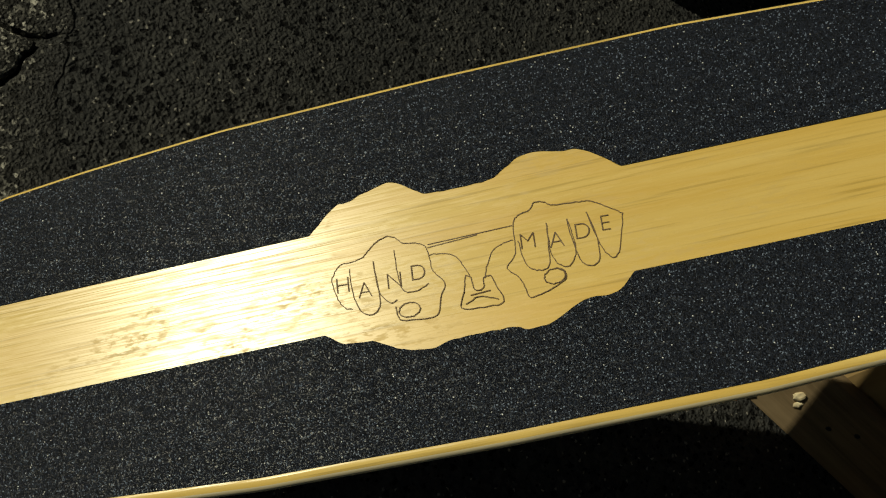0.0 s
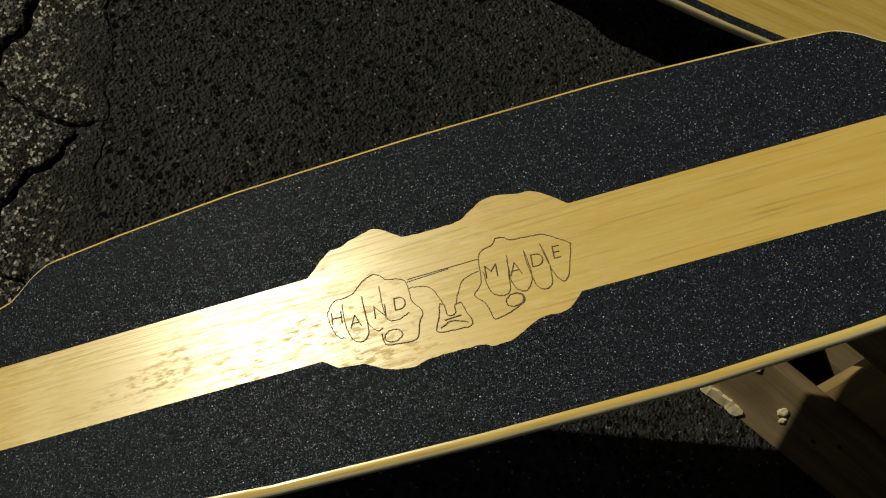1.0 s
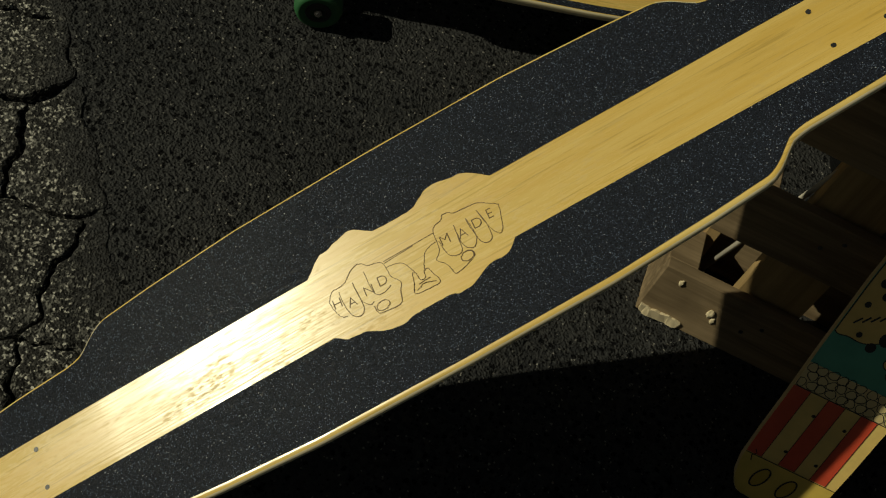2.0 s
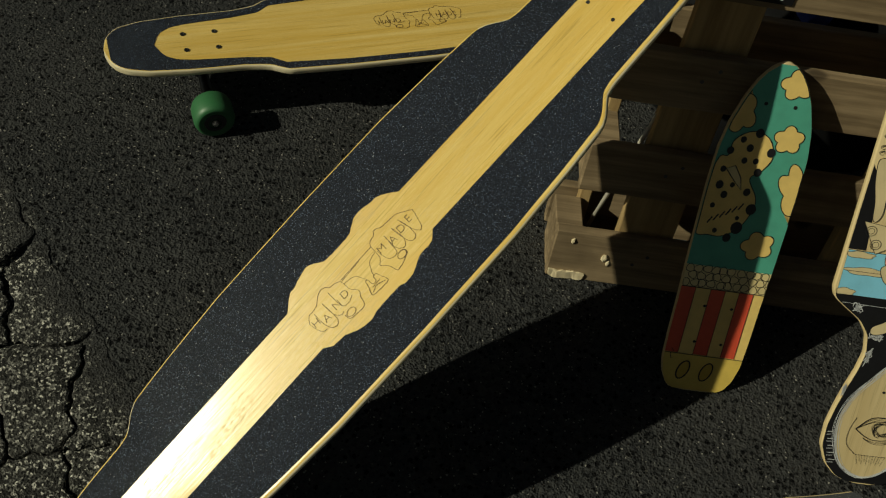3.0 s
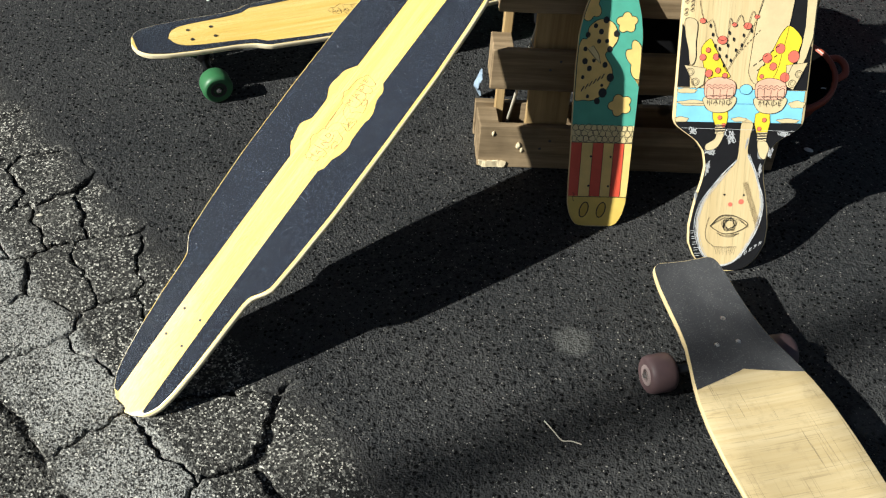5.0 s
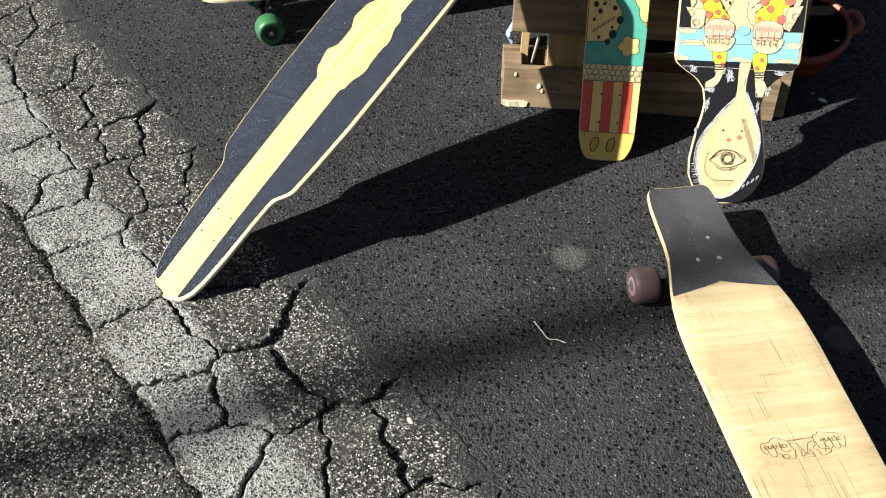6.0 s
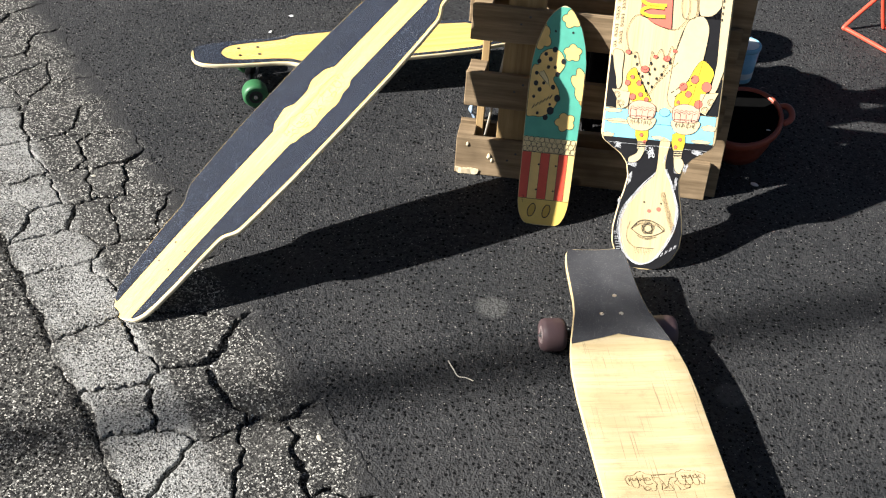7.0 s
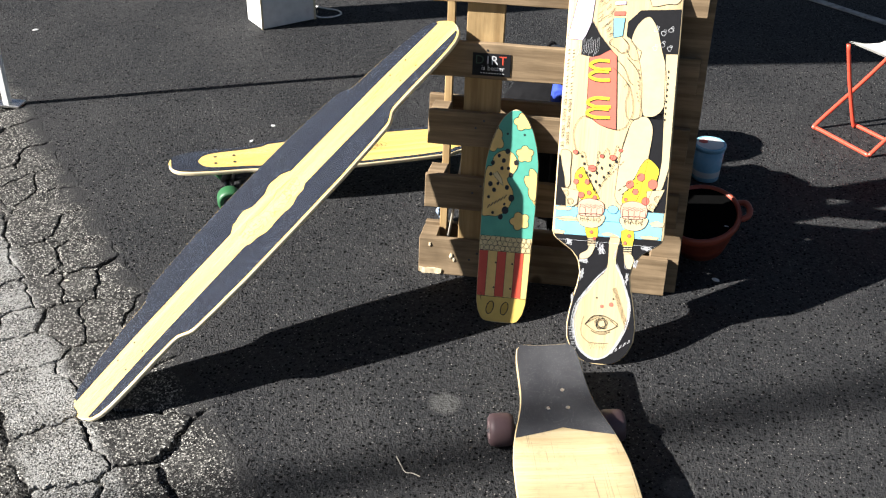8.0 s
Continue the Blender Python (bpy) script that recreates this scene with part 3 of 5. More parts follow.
# middles of the broken pieces: across and along the strip
PIECES = ((0.066, -0.92), (0.066, -0.767), (-0.018, -0.712), (0.066, -0.652), (0.066, -0.545), (0.049, -0.375), (0.058, -0.112), (0.022, 0.026),
          (0.128, 0.052), (0.004, 0.140), (0.100, 0.276), (-0.02, 0.36), (0.07, 0.52), (0.211, -1.36), (0.203, -1.102), (0.297, -1.234), (0.30, -1.03),
          (0.180, -0.925), (0.262, -0.89), (0.235, -0.755), (0.165, -0.77), (0.335, -0.72), (0.263, -0.574), (0.160, -0.60), (0.345, -0.52), (0.190, -0.40), (0.275, -0.375),
          (0.168, -0.12), (0.285, -0.275), (0.290, 0.040), (0.192, 0.318), (0.322, 0.345), (0.232, 0.480), (0.15, 0.62), (0.31, 0.60))


def cut_cell(poly, a, b):
    """The part of a convex outline that lies nearer to a than to b."""
    mid, way = (a + b) / 2, b - a
    out = []
    for p, q in zip(poly, poly[1:] + poly[:1]):
        sp, sq = (p - mid).dot(way), (q - mid).dot(way)
        if sp <= 0:
            out.append(p)
        if (sp < 0) != (sq < 0):
            out.append(p.lerp(q, sp / (sp - sq)))
    return out


def lay_strip():
    """The old strip, broken into uneven cells: one row under the white line, smaller ones beside it."""
    rnd = random.Random(4)
    seeds = [Vector(p) for p in PIECES]
    for lo, hi in ((-1.93, -1.0), (0.64, 0.88)):
        at = lo
        while at < hi:
            seeds.append(Vector((0.06 + rnd.uniform(-0.02, 0.02), at + rnd.uniform(-0.03, 0.03))))
            if at > 0.6 or at < -1.4:
                seeds.append(Vector((0.19 + rnd.uniform(-0.02, 0.02), at + rnd.uniform(-0.05, 0.05))))
                seeds.append(Vector((0.30 + rnd.uniform(-0.03, 0.03), at + 0.08 + rnd.uniform(-0.05, 0.05))))
            at += 0.16
    for a in seeds:
        cell = [Vector((-0.042, -1.93)), Vector((0.378, -1.93)), Vector((0.378, 0.88)), Vector((-0.042, 0.88))]
        for b in seeds:
            if b is not a and (b - a).length < 0.7 and cell:
                cell = cut_cell(cell, a, b)
        if len(cell) > 2:
            wide = 0.0045 if a.x > 0.13 and -0.25 < a.y < 0.4 else 0.0
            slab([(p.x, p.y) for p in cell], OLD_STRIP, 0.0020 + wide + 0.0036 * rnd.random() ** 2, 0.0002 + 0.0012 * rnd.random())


# ---- the large longboard that leans on the pallet ----
LB_KNOTS = [(0.0, 0.1185), (0.15, 0.117), (0.25, 0.111), (0.312, 0.1055), (0.325, 0.099), (0.345, 0.0825), (0.36, 0.079), (0.43, 0.076), (0.49, 0.072), (0.55, 0.065), (0.58, 0.058), (0.60, 0.047), (0.612, 0.034), (0.62, 0.018), (0.6235, 0.004)]
LB = Outline([(-v, w) for v, w in LB_KNOTS[::-1]] + LB_KNOTS[1:])


def lb_rise(v, f=0.0):
    return 0.0114 * (1 - (v / 0.6) ** 2) + 0.0085 * f * f * min(1.0, max(0.0, (0.62 - abs(v)) / 0.2))


def bulge(v, knots):
    a, b = zip(*knots)
    return float(np.interp(v, a, b))


def scalloped(knots, shift=0.0025, stretch=0.965, narrow=0.955, less=0.0):
    """A wavy cut line: rounded between its knots."""
    inner = [k for k in knots if abs(k[0]) < 0.5]
    line = spline([(v, w, 0) for v, w in inner], 8)
    pts = [(p.x * stretch + shift, 0.034 - less + (p.y - 0.034) * narrow + 0.0007 * noise.noise(Vector((p.x * 160, p.y, 0)))) for p in line]
    pts = sorted(pts)
    return [(-0.7, 0.034 - less), *pts, (0.7, 0.034 - less)]


# the bare wood between the two grip strips widens round the drawing
LB_LEFT = [(-0.7, 0.034), (-0.11, 0.035), (-0.09, 0.051), (-0.082, 0.052), (-0.065, 0.057), (-0.049, 0.059), (-0.035, 0.050), (-0.025, 0.046), (0.013, 0.046), (0.026, 0.052), (0.036, 0.057), (0.047, 0.058), (0.062, 0.055), (0.078, 0.052), (0.099, 0.036), (0.7, 0.034)]
LB_RIGHT = [(-0.7, 0.034), (-0.108, 0.034), (-0.096, 0.042), (-0.076, 0.045), (-0.061, 0.053), (-0.041, 0.057), (-0.026, 0.054), (0.011, 0.054), (0.02, 0.057), (0.036, 0.056), (0.058, 0.046), (0.079, 0.045), (0.092, 0.034), (0.7, 0.034)]


LB_LEFT, LB_RIGHT = scalloped(LB_LEFT, less=0.0025), scalloped(LB_RIGHT)


def make_longboard():
    root = thing("longboard", leaning((0.2724, 0.6480, 0.3310), (0.5648, 0.6275, 0.5359), (-0.3720, -0.388, 0.8435)),
                 "long bamboo longboard deck with black grip strips, leaning on a pallet", "longboard")
    body = smooth(part("deck", deck(LB, 0.0115, lb_rise, 150, 0.0038), (BAMBOO, EDGE), root, "bare golden bamboo deck"))
    vs = np.unique(np.concatenate([np.linspace(-0.604, 0.604, 420), np.linspace(-0.12, 0.12, 260)]))
    edge = lambda v: max(LB.at(v) - 0.0027, 0.0)
    rim = lambda v: max(LB.at(v) - 0.0038, 0.0)
    left = sheet(vs, lambda v: -edge(v), lambda v: min(-bulge(v, LB_LEFT), -edge(v) + 0.2) if edge(v) > bulge(v, LB_LEFT) else -edge(v), lb_rise, LB, 0.0008)
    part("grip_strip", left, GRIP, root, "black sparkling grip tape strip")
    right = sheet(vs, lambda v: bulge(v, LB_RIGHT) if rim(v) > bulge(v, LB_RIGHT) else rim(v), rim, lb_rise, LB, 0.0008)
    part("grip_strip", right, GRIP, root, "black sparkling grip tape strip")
    fists(root, lambda x, y: (0.001 - y, x * 0.965 + 0.0025), 0.193, 0.00058, 0.0008, rise=lambda v, u: lb_rise(v, u / LB.at(v)))
    for text, v, u in (("H", -0.092, 0.004), ("A", -0.078, 0.010), ("N", -0.058, 0.008), ("D", -0.042, 0.006), ("M", 0.031, 0.001), ("A", 0.049, 0.004), ("D", 0.066, 0.002), ("E", 0.081, 0.000)):
        word("letter", text, root, INK, u + 0.001, v * 0.965 + 0.0025, 0.0009 + lb_rise(v, 0.1), 0.0150, math.pi / 2 - 0.05, thin=0.00036)
    for y in (-0.4515, 0.4515):
        bolts(root, y, lb_rise, BLACK, r=0.0026, hole=True, dy=0.0265)
    return root


make_longboard()


# ---- the longboard on wheels behind it ----
RB_KNOTS = [(-0.555, 0.004), (-0.552, 0.022), (-0.543, 0.042), (-0.525, 0.056), (-0.49, 0.066), (-0.42, 0.072), (-0.33, 0.074), (-0.29, 0.080), (-0.262, 0.096), (-0.15, 0.101), (0.0, 0.104)]
RB = Outline(RB_KNOTS + [(-v, w) for v, w in RB_KNOTS[-2::-1]])


def rb_rise(v, f=0.0):
    return 0.004 * (v / 0.5) ** 2


def make_rear_board():
    m = leaning((0.297, 1.408, 0.112), (0.9239, 0.3828, 0.0), (0, 0, 1))
    root = thing("longboard", m, "bamboo longboard with black border and green wheels standing on asphalt", "longboard")
    smooth(part("deck", deck(RB, 0.012, rb_rise, 80), (BAMBOO, EDGE), root, "bamboo deck with pale edge"))
    vs = RB.stations(120)
    vs = vs[(vs > -0.549) & (vs < 0.549)]
    rim = lambda v: max(RB.at(v) - 0.004, 0.001)
    knots = [(-0.472, 0.002), (-0.468, 0.016), (-0.458, 0.031), (-0.44, 0.042), (-0.41, 0.047), (-0.33, 0.053), (-0.285, 0.060), (-0.262, 0.076), (-0.15, 0.084), (0.0, 0.087)]
    knots = knots + [(-v, w) for v, w in knots[-2::-1]]
    bare = lambda v: bulge(v, knots) if abs(v) < 0.472 else 0.0
    part("grip_border", sheet(vs, lambda v: -rim(v), lambda v: -min(bare(v), rim(v)), rb_rise, RB, 0.0008), GRIP, root)
    part("grip_border", sheet(vs, lambda v: min(bare(v), rim(v)), rim, rb_rise, RB, 0.0008), GRIP, root)
    fists(root, lambda x, y: (-y - 0.01, x + 0.005), 0.17, 0.0007, 0.0006, rise=lambda v, u: rb_rise(v))
    word("lettering", "HAND", root, INK, 0.0, -0.055, 0.0006, 0.015, math.pi / 2, thin=0.0003)
    word("lettering", "MADE", root, INK, -0.004, 0.055, 0.0006, 0.015, math.pi / 2, thin=0.0003)
    for y in (-0.395, 0.49):
        bolts(root, y, rb_rise, DARKSTEEL, r=0.0045)
        truck(root, y, -0.012 + rb_rise(y), -0.112 + 0.0355, 0.098, 0.0355, 0.050, GREENWHEEL, BLACKPLASTIC)
    return root


make_rear_board()


# ---- the worn board on mauve wheels in front ----
FB_KNOTS = [(0.016, 0.050), (0.020, 0.060), (0.028, 0.066), (0.045, 0.069), (0.07, 0.0715), (0.12, 0.0730), (0.17, 0.0755), (0.21, 0.0805), (0.25, 0.0905), (0.29, 0.1015), (0.33, 0.110), (0.38, 0.1165), (0.45, 0.119), (0.60, 0.117), (0.80, 0.114), (0.92, 0.110), (1.0, 0.100), (1.08, 0.082), (1.16, 0.070), (1.235, 0.058), (1.247, 0.048), (1.25, 0.03)]
FB = Outline([(-v, w) for v, w in FB_KNOTS[::-1]], 0.004)


def fb_rise(v, f=0.0):
    nose = max(0.0, v + 0.16)
    tail = max(0.0, -1.08 - v)
    return 0.55 * nose**2 + 0.6 * tail**2 + 0.003 * f * f


def make_front_board():
    m = leaning((0.9164, 0.5635, 0.0935), (-0.2210, 0.9753, 0.0), (0, 0, 1))
    root = thing("skateboard", m, "worn maple skateboard with grey grip ends and mauve wheels on asphalt", "skateboard")
    smooth(part("deck", deck(FB, 0.011, fb_rise, 80), (MAPLE, PLY), root, "scratched pale maple deck"))
    rim = lambda v: max(FB.at(v) - 0.0025, 0.001)
    # the grip ends in a shallow point
    cut = lambda u: -0.306 + 0.029 * max(0.0, 1 - abs(u) / 0.1)
    bm = bmesh.new()
    rows = []
    for t in np.linspace(0, 1, 60):
        row = []
        for f in np.linspace(-1, 1, 13):
            v0 = cut(f * 0.1)
            v = v0 + (-0.0175 - v0) * t
            u = f * rim(v)
            row.append(bm.verts.new((u, v, fb_rise(v, f) + 0.0009)))
        rows.append(row)
    for a, b in zip(rows, rows[1:]):
        for k in range(12):
            bm.faces.new((a[k], a[k + 1], b[k + 1], b[k]))
    flat_part("grip_end", bm, WORN_GRIP, root, "worn grey grip tape with a pointed end")
    vs = np.linspace(-1.245, -0.96, 50)
    part("grip_end", sheet(vs, lambda v: -rim(v), rim, fb_rise, FB, 0.0008), WORN_GRIP, root)
    fists(root, lambda x, y: (x + 0.004, y - 0.650), 0.146, 0.0007, 0.0008, rise=lambda v, u: fb_rise(v, u / FB.at(v)))
    word("lettering", "HAND", root, INK, -0.046, -0.652, 0.0018, 0.0105, squash=1.3, thin=0.0002)
    word("lettering", "MADE", root, INK, 0.049, -0.650, 0.0018, 0.0105, squash=1.3, thin=0.0002)
    for x, y in ((-0.0225, -0.217), (0.0195, -0.217), (0.017, -0.160)):
        bolts_at(root, x, y)
    part("bolt_hole", lathe(bmesh.new(), [(0.0055, 0.0012), (0.004, 0.0011), (0.0, 0.0010)], 14, Matrix.Translation((0.027, -0.163, fb_rise(-0.163)))), BLACK, root)
    for y in (-0.213, -1.06):
        truck(root, y, -0.011, -0.0935 + 0.0355, 0.119, 0.0355, 0.052, MAUVEWHEEL, WHEELCORE)
    return root


def bolts_at(root, x, y):
    part("bolt", lathe(bmesh.new(), [(0.0048, 0.0006), (0.0048, 0.0018), (0.003, 0.002), (0.002, 0.0012), (0.0, 0.0012)], 16, Matrix.Translation((x, y, fb_rise(y)))), STEEL, root, "bare steel bolt head")


make_front_board()


# ---- the pallet ----
PALLET_LEAN = math.atan(0.12)


def make_pallet():
    m = Matrix.Translation((0.56, 0.945, 0)) @ Matrix.Rotation(-PALLET_LEAN, 4, "X")
    root = thing("pallet", m, "weathered wooden half pallet standing upright on asphalt", "pallet")
    rnd = random.Random(8)

    def board(name, x0, x1, y0, y1, z0, z1, mat, label=""):
        bm = box(bmesh.new(), x0, x1, y0, y1, z0, z1)
        bmesh.ops.subdivide_edges(bm, edges=[e for e in bm.edges if e.calc_length() > 0.2], cuts=7, use_grid_fill=True)
        seed = Vector((rnd.random() * 50, 0, 0))
        for p in bm.verts:
            p.co += Vector((noise.noise(p.co * 7 + seed), noise.noise(p.co * 9 + seed), noise.noise(p.co * 8 - seed))) * 0.0022
        bmesh.ops.bevel(bm, geom=[e for e in bm.edges if len(e.link_faces) == 2 and e.calc_face_angle() > 0.8], offset=0.0018, segments=1, affect="EDGES")
        return part(name, bm, mat, root, label)

    for k, (z0, z1) in enumerate(((0.0, 0.102), (0.19, 0.281), (0.364, 0.452), (0.541, 0.627), (0.722, 0.81), (0.90, 0.99))):
        x0 = (0.0, 0.013, 0.016, 0.012, 0.018, 0.01)[k]
        board("slat", x0, 0.645 + 0.006 * k ** 0.5, 0.0, 0.019, z0, z1, PALLET_X)
        # spacers behind the slat ends
        for a, b in ((x0 + 0.001, x0 + 0.045), (0.60, 0.642)):
            board("spacer", a, b, 0.021, 0.095, z0 + 0.002, z1 - 0.004, PALLET_X)
    for a, b in ((0.040, 0.060), (0.588, 0.608)):
        board("side_board", a, b, 0.097, 0.117, 0.0, 0.99, PALLET_Z)
    for a, b in ((0.100, 0.190), (0.44, 0.53), (0.600, 0.674)):
        # the end board takes the darker slat wood to stand in for shade
        board("back_board", a, b, 0.0215, 0.043, 0.0, 0.99, PALLET_Z if a < 0.5 else PALLET_X, "upright softwood board")
    for z0 in (0.006, 0.365, 0.725):
        board("back_slat", 0.0, 0.645, 0.119, 0.137, z0, z0 + 0.09, PALLET_X)
    # broken pale end of the lowest slat
    bm = box(bmesh.new(), 0.004, 0.062, -0.003, 0.012, 0.0005, 0.016)
    bmesh.ops.subdivide_edges(bm, edges=[e for e in bm.edges if e.calc_length() > 0.04], cuts=9)
    for p in bm.verts:
        p.co += Vector((noise.noise(p.co * 90), noise.noise(p.co * 80) * 0.5, noise.noise(p.co * 95 + Vector((3, 0, 0))) * 0.9)) * 0.006
        p.co.z = max(p.co.z, 0.001)
    part("splintered_end", bm, SPLINTER, root, "pale freshly splintered wood")
    for x, z, s in ((0.087, 0.056, 0.006), (0.030, 0.085, 0.004), (0.095, 0.046, 0.004)):
        bm = bmesh.new()
        bmesh.ops.create_icosphere(bm, subdivisions=2, radius=s)
        for p in bm.verts:
            p.co = Vector((x, -0.001, z)) + Vector((p.co.x * 0.8, p.co.y * 0.5, p.co.z * 1.4)) * (1 + 0.5 * noise.noise(p.co * 500))
        part("splinter", bm, SPLINTER, root)
    for k, (z0, z1) in enumerate(((0.0, 0.102), (0.19, 0.281), (0.364, 0.452), (0.541, 0.627), (0.722, 0.81))):
        for x in (0.135, 0.155, 0.48, 0.50):
            part("nail", lathe(bmesh.new(), [(0.0032, -0.001), (0.0030, 0.0006), (0.0, 0.0009)], 8, Matrix.Translation((x, 0.0, z0 + 0.05 + 0.02 * (x > 0.14) * (x < 0.49))) @ Matrix.Rotation(math.pi / 2, 4, "X")), DARKSTEEL, root)
    return m


PALLET_AT = make_pallet()


def make_sign():
    m = PALLET_AT @ Matrix.Translation((0.166, -0.0022, 0.577)) @ Matrix.Rotation(math.pi / 2, 4, "X")
    root = thing("sign", m, "small black sticker sign with white and red lettering on a slat", "sign")
    part("plate", box(bmesh.new(), -0.046, 0.046, -0.0275, 0.0275, -0.0018, 0.0, 0.0004), BLACKBOARD, root)
    for text, x, mat in (("D", -0.029, DARKGREEN), ("I", -0.009, CHALK), ("R", 0.007, CHALK), ("T", 0.027, REDPAINT)):
        word("letter", text, root, mat, x, 0.0105, 0.0006, 0.030)
    word("lettering", "is better", root, CHALK, 0.004, -0.0085, 0.0006, 0.0165)
    bm = bmesh.new()
    for k in range(9):
        ribbon(bm, [(-0.026 + 0.0066 * k, -0.0205), (-0.0215 + 0.0066 * k, -0.0205)], 0.0022, 0.0005)
    flat_part("small_print", bm, CHALK, root)


DARKGREEN = make_paint("dark_green_print", (0.015, 0.05, 0.03), 0.4)
make_sign()


# ---- the small painted deck ----
SB_KNOTS = [(0.004, 0.018), (0.0065, 0.040), (0.013, 0.047), (0.03, 0.056), (0.055, 0.0615), (0.10, 0.063), (0.16, 0.0635), (0.24, 0.0655), (0.34, 0.0665), (0.40, 0.0645), (0.44, 0.058), (0.475, 0.047), (0.50, 0.036), (0.518, 0.023), (0.526, 0.013), (0.530, 0.003)]
SB = Outline(SB_KNOTS, 0.004)


def make_small_deck():
    root = thing("skateboard_deck", leaning((0.798, 0.756, -0.004), (-0.0060, 0.430, 0.902), (0.005, -0.902, 0.430)),
                 "small teal deck painted with clouds and popcorn, leaning on a pallet", "skateboard deck")
    flat = lambda v, f=0.0: 0.0
    smooth(part("deck", deck(SB, 0.010, flat, 60), PLY, root))
    rim = lambda v: max(SB.at(v) - 0.0012, 0.0005)

    def band(name, v0, v1, mat, lift=0.0004, a=None, b=None):
        vs = np.linspace(v0, v1, 24)
        return part(name, sheet(vs, a or (lambda v: -rim(v)), b or rim, flat, SB, lift, 3), mat, root)

    band("teal_ground", 0.218, 0.527, TEAL)
    band("popcorn_band", 0.182, 0.218, POPCORN)
    band("box_stripes", 0.068, 0.182, CREAM)
    band("box_foot", 0.006, 0.068, BUTTER)
    for u0, u1 in ((-0.0635, -0.041), (-0.018, 0.004), (0.025, 0.0465)):
        band("red_stripe", 0.069, 0.181, REDPAINT, 0.0007, lambda v, q=u0: max(q, -rim(v)), lambda v, q=u1: min(q, rim(v)))
    lines = bmesh.new()

    def patch(name, pts, mat, z=0.0007, outline=True, closed=True):
        pts = clipped(pts, SB.at, 0.008, 0.526)
        flat_part(name, blot(bmesh.new(), pts, z), mat, root)
        if outline:
            ribbon(lines, pts, 0.0013, z + 0.0003, closed)

    for cx, cy, rx, ry, n, tn in ((0.020, 0.502, 0.025, 0.022, 5, 0.2), (0.029, 0.424, 0.022, 0.021, 5, 0.0), (0.066, 0.345, 0.028, 0.050, 6, 0.5), (0.030, 0.260, 0.025, 0.023, 5, 0.3), (-0.050, 0.456, 0.026, 0.033, 5, 0.4)):
        patch("cloud", ring_points(cx, cy, rx, ry, 64, n, 0.28, tn), CREAM)
    # a spotted fish-like body of plain shapes
    body = spline([(-0.066, 0.273, 0), (-0.045, 0.268, 0), (-0.025, 0.269, 0), (-0.004, 0.285, 0), (0.008, 0.315, 0), (0.006, 0.335, 0), (-0.009, 0.360, 0), (0.004, 0.374, 0), (0.014, 0.394, 0), (0.006, 0.418, 0), (-0.011, 0.429, 0), (-0.030, 0.427, 0), (-0.046, 0.412, 0), (-0.048, 0.391, 0), (-0.060, 0.386, 0), (-0.067, 0.344, 0)], 6, True)
    patch("spotted_shape", [(p.x, p.y) for p in body], CREAM, 0.0009)
    patch("wing", [(-0.046, 0.371), (-0.034, 0.377), (-0.022, 0.360), (-0.017, 0.342), (-0.028, 0.352)], POPCORN, 0.0011)
    for cx, cy, r in ((-0.033, 0.416, 0.0042), (-0.021, 0.405, 0.0050), (-0.024, 0.386, 0.0042), (-0.008, 0.387, 0.0040), (-0.050, 0.370, 0.0042), (-0.049, 0.346, 0.0056), (-0.031, 0.348, 0.0036), (-0.039, 0.332, 0.0050), (-0.008, 0.340, 0.0052), (-0.051, 0.314, 0.0036), (-0.011, 0.299, 0.0030), (-0.038, 0.276, 0.0035), (0.005, 0.315, 0.0075), (-0.008, 0.284, 0.0085), (0.010, 0.402, 0.0060), (-0.001, 0.371, 0.0055), (-0.013, 0.428, 0.0060), (-0.018, 0.267, 0.0060), (-0.047, 0.398, 0.0050)):
        flat_part("spot", blot(bmesh.new(), ring_points(cx, cy, r, r * 1.15, 14), 0.0013), BLACK, root)
    for k in range(6):
        x, y = -0.052 + 0.0078 * k, 0.286 + 0.0052 * k
        ribbon(lines, [(x, y), (x + 0.0055, y + 0.0105)], 0.0022, 0.0013)
    # popcorn: rounded lumps
    rnd = random.Random(3)
    for row in range(3):
        for k in range(10):
            cx, cy = -0.058 + 0.0128 * k + 0.006 * (row % 2), 0.189 + 0.012 * row
            pts = clipped(ring_points(cx + rnd.uniform(-.002, .002), cy + rnd.uniform(-.001, .001), 0.0072, 0.0064, 14, 3, 0.2, rnd.random() * 6), SB.at, 0.18, 0.225)
            ribbon(lines, pts, 0.0010, 0.0009, True)
    for v in (0.068, 0.182):
        ribbon(lines, [(-rim(v), v), (rim(v), v)], 0.0012, 0.0012)
    for u in (-0.041, -0.018, 0.004, 0.025, 0.0465):
        ribbon(lines, [(u, 0.069), (u, 0.181)], 0.0008, 0.0012)
    for cx in (-0.026, 0.010):
        pts = ring_points(cx, 0.040, 0.0085, 0.0165, 20, turn=-0.25)
        flat_part("oval", blot(bmesh.new(), pts, 0.0007), GOLD, root)
        ribbon(lines, pts, 0.0022, 0.0010, True)
    ribbon(lines, [(-0.052, 0.076), (-0.048, 0.071), (-0.052, 0.066), (-0.049, 0.058)], 0.0012, 0.0012)
    flat_part("line_drawing", lines, BLACK, root, "black marker outlines")
    bolts(root, 0.4705, flat, BLACK, dx=0.0206, dy=0.0, skip=((-1, 1), (1, 1)), r=0.0028, hole=True, cx=0.004)
    bolts(root, 0.122, flat, BLACK, r=0.0024, hole=True, dy=0.031)
    return root


make_small_deck()


